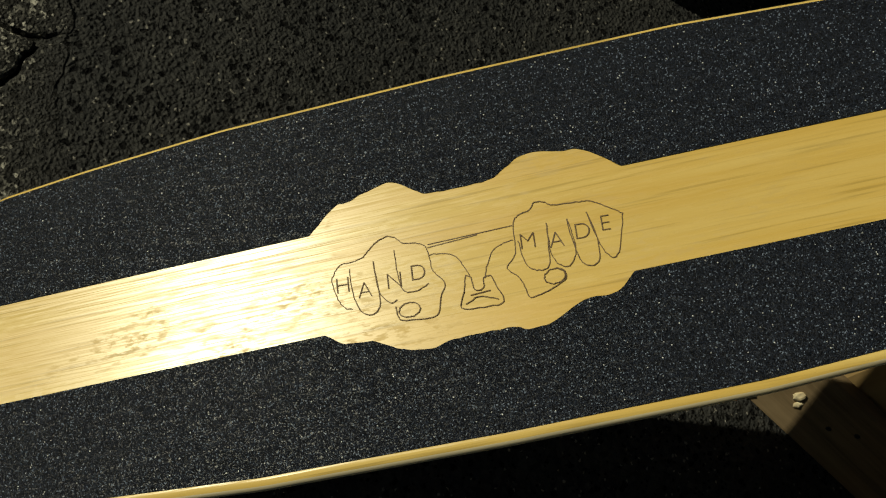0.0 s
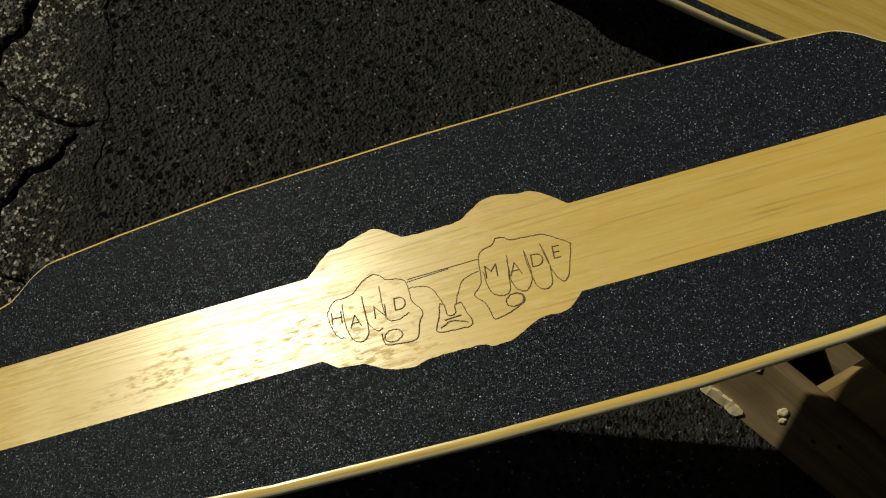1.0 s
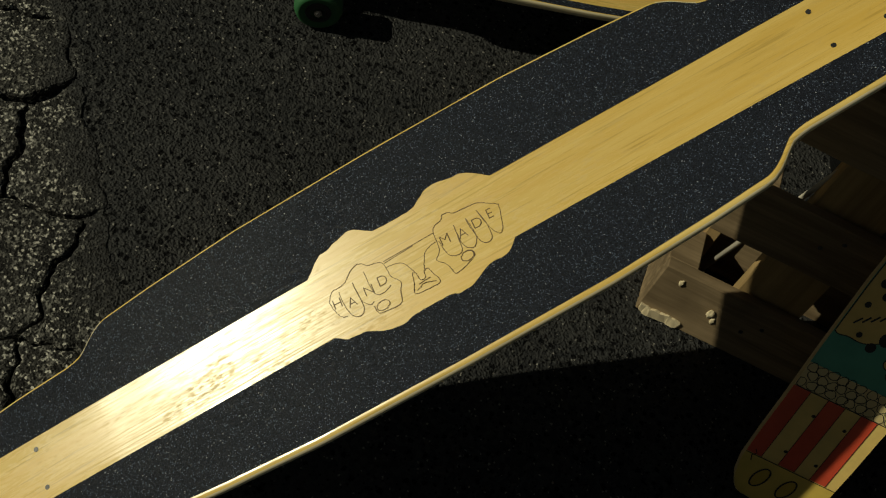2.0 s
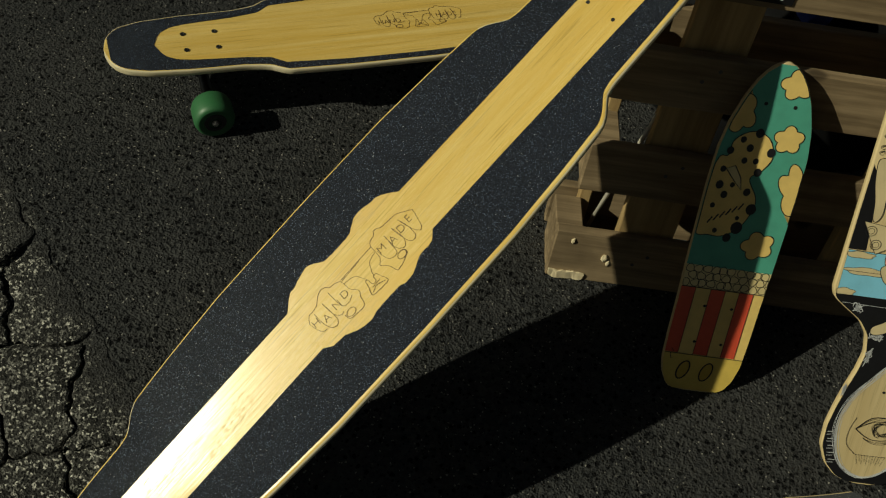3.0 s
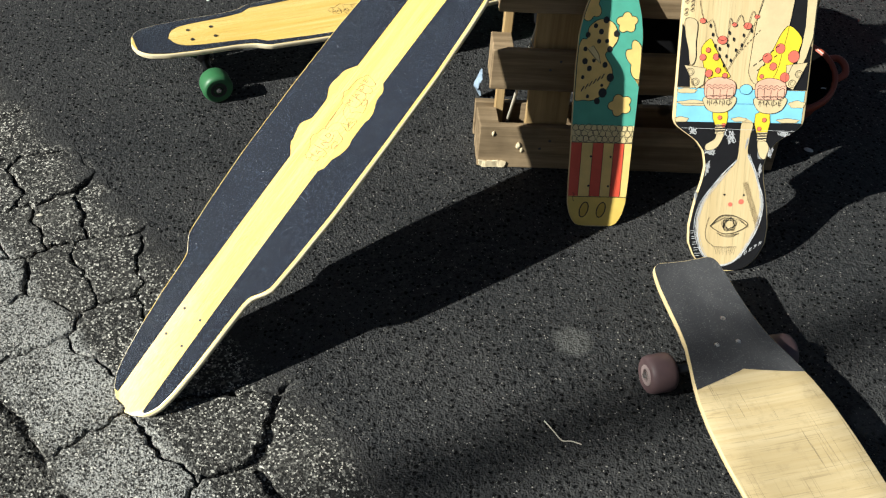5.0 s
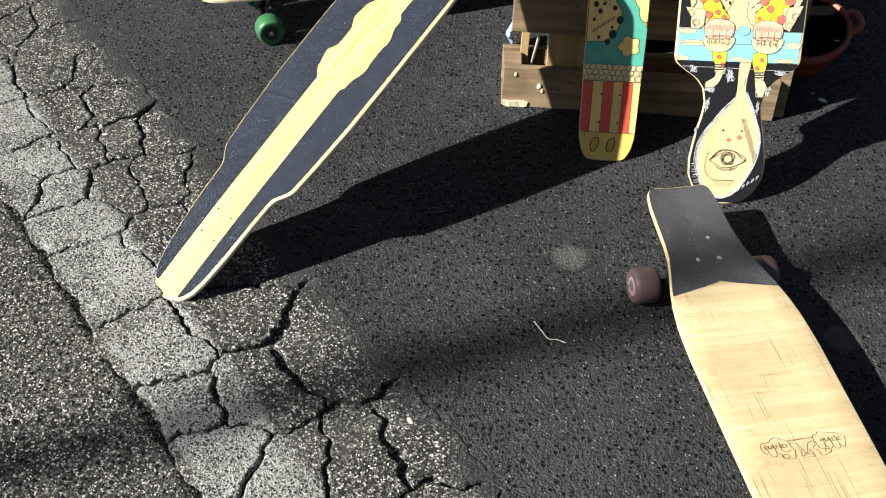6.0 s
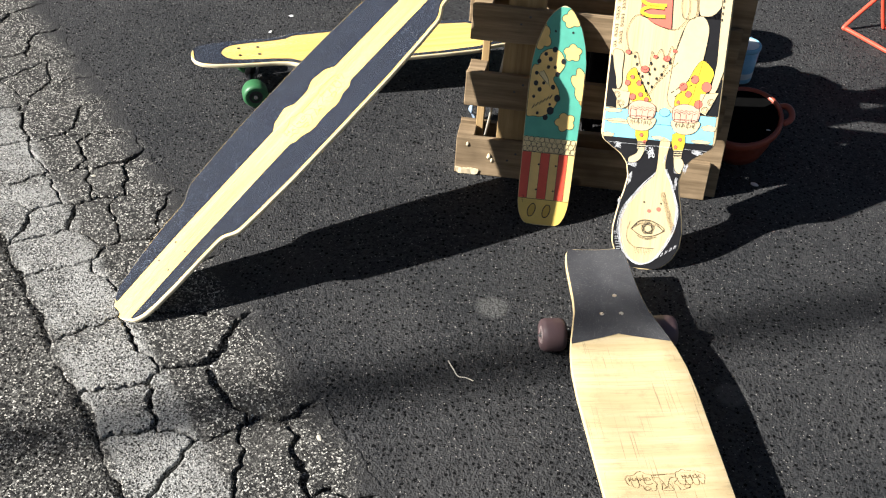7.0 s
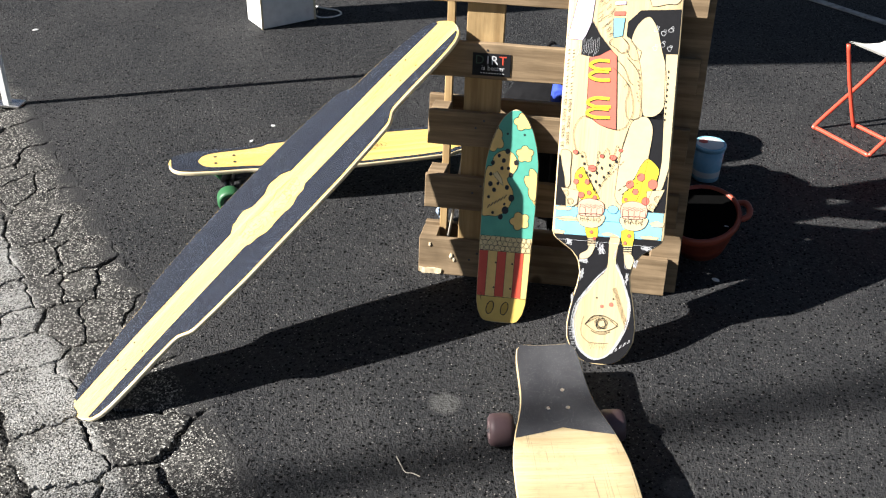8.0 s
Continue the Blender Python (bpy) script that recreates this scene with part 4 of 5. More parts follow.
# ---- the large painted deck ----
PB_KNOTS = [(-0.010, 0.012), (-0.007, 0.030), (0.0, 0.045), (0.02, 0.064), (0.05, 0.077), (0.085, 0.0790), (0.12, 0.0745), (0.15, 0.0690), (0.18, 0.0620), (0.21, 0.0580), (0.24, 0.0640), (0.262, 0.080), (0.28, 0.106), (0.292, 0.122), (0.305, 0.127), (0.60, 0.127), (0.94, 0.127), (0.965, 0.105), (0.985, 0.072), (1.03, 0.058), (1.08, 0.066), (1.15, 0.075), (1.19, 0.062), (1.205, 0.030)]
PB = Outline(PB_KNOTS, 0.006)


def make_painted_deck():
    root = thing("longboard_deck", leaning((1.0455, 0.6378, 0.0085), (-0.0215, 0.4606, 0.8874), (-0.0319, -0.8874, 0.4598)) @ Matrix.Diagonal((1.02, 0.975, 1, 1)),
                 "large pale deck covered in colourful marker drawings, leaning on a pallet", "longboard deck")
    flat = lambda v, f=0.0: 0.0
    smooth(part("deck", deck(PB, 0.011, flat, 220), PLY, root))
    rim = lambda v: max(PB.at(v) - 0.0025, 0.0005)
    part("black_tail", sheet(np.linspace(-0.008, 0.299, 300), lambda v: -rim(v), rim, flat, PB, 0.0003, 4), BLACKBOARD, root, "tail painted black")
    lines, white = bmesh.new(), bmesh.new()

    def patch(name, pts, mat, z=0.0006, outline=0.0009, label="", curve=5):
        pts = [(p.x, p.y) for p in spline([(x, y, 0) for x, y in pts], curve, True)] if curve else pts
        pts = clipped(pts, PB.at, -0.004, 0.99, 0.003)
        flat_part(name, blot(bmesh.new(), pts, z), mat, root, label)
        if outline:
            ribbon(lines, pts, outline, z + 0.0003, True)

    def stroke(pts, w=0.0009, z=0.0019, bm=None, curve=4):
        pts = spline([(x, y, 0) for x, y in pts], curve) if curve and len(pts) > 2 else pts
        ribbon(bm if bm is not None else lines, pts, w, z)

    # black ground beside the arms
    patch("black_field", [(-0.126, 0.368), (-0.126, 0.45), (-0.124, 0.492), (-0.112, 0.47), (-0.104, 0.41), (-0.100, 0.368)], BLACKBOARD, 0.0003, 0, curve=0)
    patch("black_field", [(0.055, 0.366), (0.060, 0.50), (0.064, 0.59), (0.100, 0.60), (0.106, 0.62), (0.108, 0.50), (0.125, 0.45), (0.125, 0.366)], BLACKBOARD, 0.0003, 0, curve=0)
    patch("black_field", [(0.007, 0.775), (0.008, 0.808), (0.035, 0.836), (0.124, 0.842), (0.124, 0.737), (0.097, 0.737), (0.107, 0.62), (0.100, 0.585), (0.055, 0.585), (0.045, 0.75)], BLACKBOARD, 0.0003, 0, curve=0)
    patch("black_field", [(-0.091, 0.761), (-0.083, 0.775), (-0.070, 0.806), (-0.058, 0.785), (-0.045, 0.766), (-0.024, 0.741), (-0.045, 0.729), (-0.067, 0.723), (-0.091, 0.727)], BLACKBOARD, 0.0004, 0, curve=0)
    # sea band
    patch("sea_band", [(-0.124, 0.299), (0.120, 0.300), (0.121, 0.365), (-0.123, 0.367)], BLUE, 0.0005, 0.0008, "light blue painted band", 0)
    for cx, cy, rx, ry in ((-0.106, 0.361, 0.022, 0.0055), (-0.090, 0.337, 0.034, 0.0065), (-0.112, 0.304, 0.016, 0.006), (0.108, 0.338, 0.018, 0.008), (0.094, 0.305, 0.024, 0.005), (0.000, 0.306, 0.016, 0.005)):
        patch("cloud", ring_points(cx, cy, rx, ry, 24, 5, 0.25), SHOE, 0.0008, 0.0006, curve=0)
    stroke([(-0.120, 0.336), (-0.01, 0.337), (0.03, 0.337)], 0.0007, 0.0012, None, 0)
    patch("sea_oval", ring_points(0.007, 0.366, 0.012, 0.010, 16), BLUE, 0.0014, 0.0007, curve=0)
    # spotted trousers of plain shapes
    patch("yellow_shape", [(-0.069, 0.463), (-0.084, 0.446), (-0.081, 0.422), (-0.066, 0.385), (-0.028, 0.388), (-0.032, 0.402), (-0.057, 0.443)], YELLOW, 0.0008)
    patch("yellow_shape", [(0.078, 0.491), (0.102, 0.469), (0.100, 0.445), (0.089, 0.411), (0.075, 0.384), (0.030, 0.380), (0.028, 0.405), (0.037, 0.417), (0.053, 0.451), (0.063, 0.476)], YELLOW, 0.0014)
    patch("yellow_shape", [(-0.053, 0.324), (-0.025, 0.329), (-0.025, 0.289), (-0.044, 0.291)], YELLOW, 0.0010, curve=2)
    patch("yellow_shape", [(0.030, 0.317), (0.057, 0.322), (0.057, 0.280), (0.036, 0.279)], YELLOW, 0.0010, curve=2)
    for cx, cy, r in ((-0.072, 0.441, 0.0045), (-0.081, 0.427, 0.006), (-0.056, 0.428, 0.006), (-0.050, 0.402, 0.005), (-0.067, 0.396, 0.007), (-0.036, 0.392, 0.005), (0.064, 0.447, 0.009), (0.054, 0.412, 0.007), (0.091, 0.432, 0.011), (0.041, 0.428, 0.009), (0.034, 0.392, 0.004), (0.078, 0.391, 0.009), (-0.038, 0.309, 0.004), (-0.029, 0.294, 0.004), (0.048, 0.306, 0.004), (0.040, 0.288, 0.004)):
        patch("coral_dot", ring_points(cx, cy, r, r * 1.1, 14), CORAL, 0.0018, 0.0006, curve=0)
    # pale rounded forms
    patch("pale_form", [(0.054, 0.822), (0.030, 0.802), (0.019, 0.765), (0.033, 0.742), (0.048, 0.680), (0.055, 0.600), (0.072, 0.590), (0.090, 0.597), (0.103, 0.620), (0.104, 0.669), (0.098, 0.712), (0.088, 0.745), (0.074, 0.795)], SHOE, 0.0010)
    patch("pale_form", [(0.035, 0.940), (-0.010, 0.940), (0.004, 0.870), (0.050, 0.862), (0.060, 0.846), (0.090, 0.852), (0.120, 0.862), (0.122, 0.940)], SHOE, 0.0009)
    patch("pale_form", [(0.097, 0.737), (0.124, 0.738), (0.125, 0.600), (0.124, 0.471), (0.115, 0.430), (0.106, 0.408), (0.098, 0.415), (0.104, 0.455), (0.107, 0.490), (0.103, 0.600)], SHOE, 0.0012, curve=0)
    patch("pale_form", [(-0.119, 0.500), (-0.097, 0.495), (-0.096, 0.455), (-0.094, 0.425), (-0.099, 0.412), (-0.105, 0.416), (-0.109, 0.440), (-0.117, 0.470)], SHOE, 0.0012)
    patch("lilac_shape", [(-0.125, 0.975), (-0.066, 0.975), (-0.068, 0.860), (-0.072, 0.805), (-0.082, 0.775), (-0.090, 0.761), (-0.125, 0.763)], LILAC, 0.0008, label="lilac painted shape", curve=0)
    # the red panel with yellow loops
    patch("red_panel", [(-0.072, 0.721), (-0.050, 0.727), (-0.026, 0.742), (-0.011, 0.728), (-0.005, 0.640), (0.000, 0.556), (-0.020, 0.559), (-0.040, 0.566), (-0.055, 0.577), (-0.069, 0.581)], CORAL, 0.0014, label="coral red painted panel", curve=0)
    for cy, dx in ((0.692, 0.0), (0.604, 0.006)):
        loops, under = bmesh.new(), bmesh.new()
        for y0 in (cy - 0.0125, cy + 0.0125):
            line = [(-0.026 + dx, y0 + 0.0105), (-0.050, y0 + 0.0110), (-0.066, y0 + 0.004), (-0.067, y0 - 0.003), (-0.050, y0 - 0.0095), (-0.022 + dx, y0 - 0.0085)]
            ribbon(loops, spline([(x, y, 0) for x, y in line], 6), 0.0072, 0.0019)
            ribbon(under, spline([(x + 0.001, y - 0.0015, 0) for x, y in line], 6), 0.0086, 0.0016)
        flat_part("loop_shade", under, BLACK, root)
        flat_part("yellow_loop", loops, YELLOW, root, "thick yellow painted loop")
    patch("striped_cuff", [(-0.025, 0.815), (0.001, 0.817), (-0.002, 0.775), (-0.022, 0.770)], BLUE, 0.0012, curve=0)
    patch("red_cuff", [(-0.025, 0.821), (0.001, 0.823), (0.001, 0.833), (-0.024, 0.831)], CORAL, 0.0015, 0, curve=0)
    patch("striped_cuff", [(-0.024, 0.846), (0.001, 0.848), (0.001, 0.856), (-0.024, 0.854)], LILAC, 0.0015, 0.0006, curve=0)
    stroke([(-0.024, 0.769), (-0.030, 0.756), (-0.014, 0.745), (-0.002, 0.735), (0.012, 0.742), (0.012, 0.756), (-0.002, 0.772)], 0.0012)
    stroke([(0.019, 0.765), (0.036, 0.745), (0.042, 0.741), (0.038, 0.722), (0.022, 0.722), (0.008, 0.745)], 0.0009)
    # fingers with red nails, seeds
    patch("pale_form", [(0.009, 0.419), (0.010, 0.395), (0.020, 0.379), (0.036, 0.371), (0.052, 0.382), (0.063, 0.405), (0.069, 0.440), (0.076, 0.485), (0.082, 0.551), (0.076, 0.578), (0.062, 0.590), (0.040, 0.582), (0.029, 0.563), (0.016, 0.509)], SHOE, 0.0012)
    stroke([(-0.087, 0.502), (-0.078, 0.494), (-0.068, 0.498), (-0.058, 0.468), (-0.047, 0.460), (-0.038, 0.468), (-0.036, 0.503), (-0.027, 0.490), (-0.016, 0.510), (-0.004, 0.484), (0.005, 0.518), (0.015, 0.507), (0.028, 0.561)], 0.0009)
    stroke([(-0.087, 0.502), (-0.096, 0.540), (-0.086, 0.574), (-0.066, 0.584), (-0.040, 0.566), (0.000, 0.555), (0.022, 0.566), (0.034, 0.600), (0.028, 0.640), (0.018, 0.665), (0.010, 0.655)], 0.0009)
    stroke([(-0.013, 0.722), (0.008, 0.700), (0.020, 0.672), (0.030, 0.662)], 0.0009)
    stroke([(0.012, 0.725), (0.040, 0.690), (0.047, 0.640), (0.050, 0.590), (0.038, 0.582)], 0.0009)
    stroke([(-0.061, 0.452), (-0.034, 0.400)], 0.0009, 0.0019, None, 0)
    stroke([(-0.034, 0.400), (0.016, 0.505)], 0.0009, 0.0019, None, 0)
    for cx, cy, r in ((-0.087, 0.497, 0.006), (-0.047, 0.461, 0.0095), (-0.027, 0.491, 0.0048), (-0.002, 0.489, 0.008), (0.014, 0.507, 0.005)):
        patch("red_nail", ring_points(cx, cy, r, r * 0.85, 12), CORAL, 0.0018, 0.0006, curve=0)
    for x, y in ((-.072, .488), (-.066, .471), (-.035, .475), (-.026, .463), (-.036, .451), (-.008, .471), (.006, .480), (-.010, .452), (-.020, .442), (-.060, .450), (-.051, .444), (-.050, .430), (-.037, .430), (-.028, .422), (-.040, .412)):
        flat_part("seed", blot(bmesh.new(), ring_points(x, y, 0.0021, 0.0040, 8), 0.0019), BLACK, root)
    # small rows of writing that cannot be read
    for k in range(5):
        stroke([(0.016 + 0.010 * k, 0.412 + 0.009 * k), (0.022 + 0.010 * k, 0.417 + 0.009 * k)], 0.0016, 0.0019, None, 0)
        if k < 4:
            stroke([(0.024 + 0.010 * k, 0.403 + 0.009 * k), (0.029 + 0.010 * k, 0.407 + 0.009 * k)], 0.0014, 0.0019, None, 0)
    # fists with pink knuckles over the band
    for cx in (-0.042, 0.055):
        patch("fist_shape", [(cx - 0.028, 0.350), (cx + 0.028, 0.352), (cx + 0.028, 0.332), (cx + 0.012, 0.320), (cx - 0.012, 0.320), (cx - 0.026, 0.330)], SHOE, 0.0016)
        patch("pink_patch", [(cx - 0.031, 0.368), (cx - 0.026, 0.382), (cx - 0.008, 0.389), (cx + 0.014, 0.386), (cx + 0.028, 0.376), (cx + 0.026, 0.352), (cx + 0.004, 0.346), (cx - 0.025, 0.348)], PINK, 0.0018)
        for y0, w0 in ((0.372, 0.0006), (0.367, 0.0008)):
            stroke([(cx - 0.027 + 0.0054 * k, y0 + (0.003 if k % 2 else -0.001)) for k in range(11)], w0, 0.0023)
        for k in range(5):
            stroke([(cx - 0.026 + 0.0130 * k, 0.366), (cx - 0.025 + 0.0126 * k, 0.349)], 0.0007, 0.0023, None, 0)
            if k < 4:
                stroke([(cx - 0.019 + 0.0130 * k, 0.349), (cx - 0.018 + 0.0122 * k, 0.332)], 0.0006, 0.0023, None, 0)
                stroke(ring_points(cx - 0.0195 + 0.0130 * k, 0.349, 0.0062, 0.0030, 10), 0.0007, 0.0023)
    word("lettering", "HAND", root, BLACK, -0.042, 0.339, 0.0023, 0.0125, thin=0.0003, squash=1.35)
    word("lettering", "MADE", root, BLACK, 0.055, 0.339, 0.0023, 0.0125, thin=0.0003, squash=1.35)
    for corners, cx, s in (([(-0.114, 0.411), (-0.073, 0.406), (-0.075, 0.374), (-0.088, 0.365), (-0.098, 0.382)], -0.094, 1), ([(0.079, 0.415), (0.119, 0.421), (0.108, 0.392), (0.097, 0.367), (0.082, 0.374)], 0.097, -1)):
        patch("block_shape", corners, SHOE, 0.0016, curve=0)
        for dx, y0 in ((-0.008 * s, 0.398), (0.003 * s, 0.379)):
            stroke(ring_points(cx + dx, y0, 0.0072, 0.0072, 12) + [(cx + dx + 0.0072, y0)], 0.0009, 0.0021)
            stroke(ring_points(cx + dx, y0, 0.0042, 0.0042, 10) + [(cx + dx + 0.0042, y0)], 0.0006, 0.0021)
    patch("shoe", [(-0.027, 0.279), (-0.032, 0.258), (-0.042, 0.246), (-0.058, 0.243), (-0.060, 0.254), (-0.044, 0.266), (-0.040, 0.280)], SHOE, 0.0012)
    patch("shoe", [(0.040, 0.265), (0.054, 0.264), (0.063, 0.250), (0.060, 0.229), (0.050, 0.228), (0.042, 0.243)], SHOE, 0.0012)
    for cx, y0 in ((-0.035, 0.282), (0.047, 0.268)):
        patch("sock", [(cx - 0.009, y0 - 0.006), (cx + 0.009, y0 - 0.005), (cx + 0.010, y0 + 0.014), (cx - 0.010, y0 + 0.013)], SHOE, 0.0013, 0.0006, curve=0)
        for k in range(3):
            stroke([(cx - 0.010, y0 + 0.005 * k), (cx + 0.010, y0 + 0.001 + 0.005 * k)], 0.0024, 0.0018, None, 0)
    # the pale leaf-like form with an eye-shaped motif
    leaf = [(0.027, 0.300), (0.006, 0.300), (0.004, 0.225), (-0.022, 0.190), (-0.056, 0.135), (-0.063, 0.085), (-0.048, 0.030), (-0.018, 0.004), (0.012, 0.008), (0.036, 0.036), (0.057, 0.090), (0.060, 0.140), (0.042, 0.196), (0.024, 0.235), (0.024, 0.270)]
    patch("leaf_form", leaf, PLY, 0.0007, 0, "bare wood left in a leaf shape")
    for k in range(9):
        off = 0.0016 * k - 0.006
        pts = [(x * (1 + off * 9) + 0.0050 * noise.noise(Vector((x * 300, y * 300, k * 1.7))), y + 0.0050 * noise.noise(Vector((y * 310, x * 290, k * 1.3 + 9)))) for x, y in leaf[2:14]]
        stroke(pts, 0.00060, 0.0012 + 0.00006 * k, white, 6)
    tagged(flat_part("chalk_outline", white, CHALK, root, "loose white marker hatching round the leaf"), kind="stuff")
    stroke([(-0.036, 0.086), (-0.020, 0.106), (0.000, 0.110), (0.020, 0.104), (0.038, 0.090), (0.016, 0.074), (-0.006, 0.070), (-0.022, 0.076), (-0.036, 0.086)], 0.0014)
    for k in range(9):
        ring = ring_points(0.001, 0.090, 0.016 - 0.0017 * (k % 5), 0.0145 - 0.0016 * (k % 5), 14, 5, 0.2, k)
        stroke([(x + 0.0032 * noise.noise(Vector((x * 400, y * 400, k))), y + 0.0032 * noise.noise(Vector((y * 400, x * 400, k + 9.5)))) for x, y in ring], 0.0006)
    for k in range(3):
        stroke([(-0.037 + 0.0375 * j / 2 + 0.002 * noise.noise(Vector((j, k, 3.3))), 0.086 + (0.024 - 0.003 * k) * math.sin(math.pi * j / 4) + 0.002 * noise.noise(Vector((j, k, 7.3)))) for j in range(5)], 0.0006)
        stroke([(-0.022 + 0.011 * j, 0.072 - (0.009 - 0.002 * k) * math.sin(math.pi * j / 4) + 0.0015 * noise.noise(Vector((j, k, 5.3)))) for j in range(5)], 0.0006)
    stroke([(-0.040, 0.105), (-0.045, 0.080), (-0.042, 0.058), (-0.030, 0.046), (-0.022, 0.042), (0.020, 0.043)], 0.0007)
    for k in range(11):
        stroke([(-0.024 + 0.0042 * k, 0.043), (-0.019 + 0.0034 * k, 0.026 + 0.004 * (k % 2))], 0.0004, 0.0019, None, 0)
    hatch = bmesh.new()
    for k in range(46):
        y = 0.082 + 0.0021 * k
        x = 0.052 - 0.36 * (y - 0.10)
        ribbon(hatch, [(x - 0.0045 + 0.003 * noise.noise(Vector((k * 1.3, 0, 0))), y), (x + 0.005 + 0.003 * noise.noise(Vector((k * 1.7, 4, 0))), y + 0.003)], 0.0006, 0.0017)
    flat_part("hatching", hatch, INK, root, "band of dense brown hatching")
    for cx, cy, r, mat in ((-0.001, 0.132, 0.0045, CORAL), (0.020, 0.138, 0.0055, CORAL), (-0.014, 0.152, 0.0022, BLACK), (0.024, 0.152, 0.0022, BLACK)):
        patch("dot", ring_points(cx, cy, r, n=12), mat, 0.0014, 0, curve=0)
    # white marker scribbles that cannot be read
    for cx, cy, a, b in ((-0.086, 0.281, 0.012, 0.010), (-0.030, 0.275, 0.012, 0.014), (0.088, 0.279, 0.016, 0.006), (0.050, 0.236, 0.008, 0.014), (-0.052, 0.205, 0.006, 0.016), (0.050, 0.200, 0.005, 0.016), (-0.050, 0.240, 0.012, 0.008), (-0.070, 0.150, 0.003, 0.012), (0.066, 0.240, 0.006, 0.014), (-0.012, 0.272, 0.010, 0.014), (0.020, 0.262, 0.004, 0.016)):
        white = bmesh.new()
        for k in range(8):
            stroke([(cx + a * noise.noise(Vector((k * 3.1 + j * 1.7, cx * 80, cy * 60))) * 1.5, cy + b * noise.noise(Vector((cy * 70, k * 2.3 + j * 1.3, cx * 50))) * 1.5) for j in range(5)], 0.0009, 0.0011, white)
        tagged(flat_part("white_scribble", white, CHALK, root, "white marker scribble"), kind="stuff")
    for k in range(5):
        x, y = 0.028 + 0.009 * k, 0.018 + 0.007 * k
        white = bmesh.new()
        stroke([(x, y), (x + 0.002, y + 0.009)], 0.0012, 0.0011, white, 0)
        stroke([(x + 0.003, y + 0.003), (x + 0.0045, y + 0.010)], 0.0010, 0.0011, white, 0)
        flat_part("white_bar", white, CHALK, root)
        white = bmesh.new()
        stroke([(-0.074 + 0.003 * k, 0.075 - 0.012 * k), (-0.067 + 0.004 * k, 0.076 - 0.012 * k)], 0.0010, 0.0011, white, 0)
        stroke([(-0.074 + 0.003 * k, 0.070 - 0.012 * k), (-0.068 + 0.004 * k, 0.071 - 0.012 * k)], 0.0009, 0.0011, white, 0)
        flat_part("white_bar", white, CHALK, root)
    white = bmesh.new()
    stroke([(-0.110, 0.287), (-0.01, 0.286), (0.11, 0.284)], 0.0006, 0.0010, white, 0)
    flat_part("white_line", white, CHALK, root)
    for k in range(6):
        white = bmesh.new()
        cx, cy = 0.072 + 0.016 * (k % 3), 0.75 + 0.035 * (k // 3) + 0.008 * (k % 2)
        ribbon(white, ring_points(cx, cy, 0.0055, 0.006, 12, 3, 0.3, k), 0.0008, 0.0012, True)
        ribbon(white, ring_points(cx + 0.003, cy + 0.006, 0.003, 0.003, 8), 0.0007, 0.0012, True)
        flat_part("white_ring", white, CHALK, root)
    white = bmesh.new()
    for k in range(12):
        stroke([(-0.100 + 0.004 * k, 0.724 + 0.004 * (k % 3)), (-0.096 + 0.004 * k, 0.742), (-0.098 + 0.004 * k, 0.760 + 0.003 * (k % 4))], 0.0005, 0.0012, white)
    flat_part("white_waves", white, CHALK, root, "thin white wavy marker lines")
    # rows of small marks along the rim
    for k in range(30):
        y = 0.735 - 0.0078 * k
        for x in (-0.119, -0.108):
            if (k * 7 + int(x * 1000)) % 5:
                stroke([(x - 0.002, y), (x + 0.0025, y + 0.0035)], 0.0010, 0.0010, None, 0)
                if k > 14:
                    ribbon(lines, ring_points(x, y, 0.0035, 0.003, 8), 0.0006, 0.0010, True)
    for k in range(9):
        stroke([(0.106, 0.70 - 0.014 * k), (0.1065, 0.694 - 0.014 * k)], 0.0030, 0.0017, None, 0)
        stroke([(0.040 + 0.002 * (k % 3), 0.70 - 0.009 * k), (0.040 + 0.002 * (k % 3), 0.696 - 0.009 * k)], 0.0014, 0.0017, None, 0)
        stroke([(-0.020 + 0.005 * k, 0.43 + 0.006 * k), (-0.017 + 0.005 * k, 0.434 + 0.006 * k)], 0.0012, 0.0017, None, 0)
    stroke([(-0.016, 0.70), (0.020, 0.66), (0.016, 0.62), (0.022, 0.585), (0.040, 0.582)])
    fur = random.Random(11)
    for k in range(46):
        y = 0.770 + 0.0035 * k
        x = fur.uniform(-0.062 + 0.9 * max(0.0, 0.80 - y), -0.032)
        stroke([(x, y), (x + 0.006, y + 0.004), (x + 0.011, y + 0.012)], 0.0007, 0.0014, None, 3)
    stroke([(-0.070, 0.806), (-0.058, 0.785), (-0.045, 0.766), (-0.024, 0.741)], 0.0009)
    tagged(flat_part("line_drawing", lines, BLACK, root, "thin black marker lines"), kind="stuff")
    return root


make_painted_deck()


# ---- behind and beside the pallet ----
def soft_lump(size, seed, flat=0.0, power=0.6):
    """A soft filled form, standing on z = 0."""
    bm = bmesh.new()
    bmesh.ops.create_icosphere(bm, subdivisions=4, radius=1.0)
    for p in bm.verts:
        q = p.co.normalized()
        c = Vector([math.copysign(abs(a) ** power, a) for a in q])
        c *= 1 + 0.10 * noise.noise(q * 2.5 + Vector((seed, 0, 0))) + 0.04 * noise.noise(q * 8)
        p.co = Vector((c.x * size[0], c.y * size[1], max((c.z + 1) * size[2] / 2, 0.0)))
    return bm


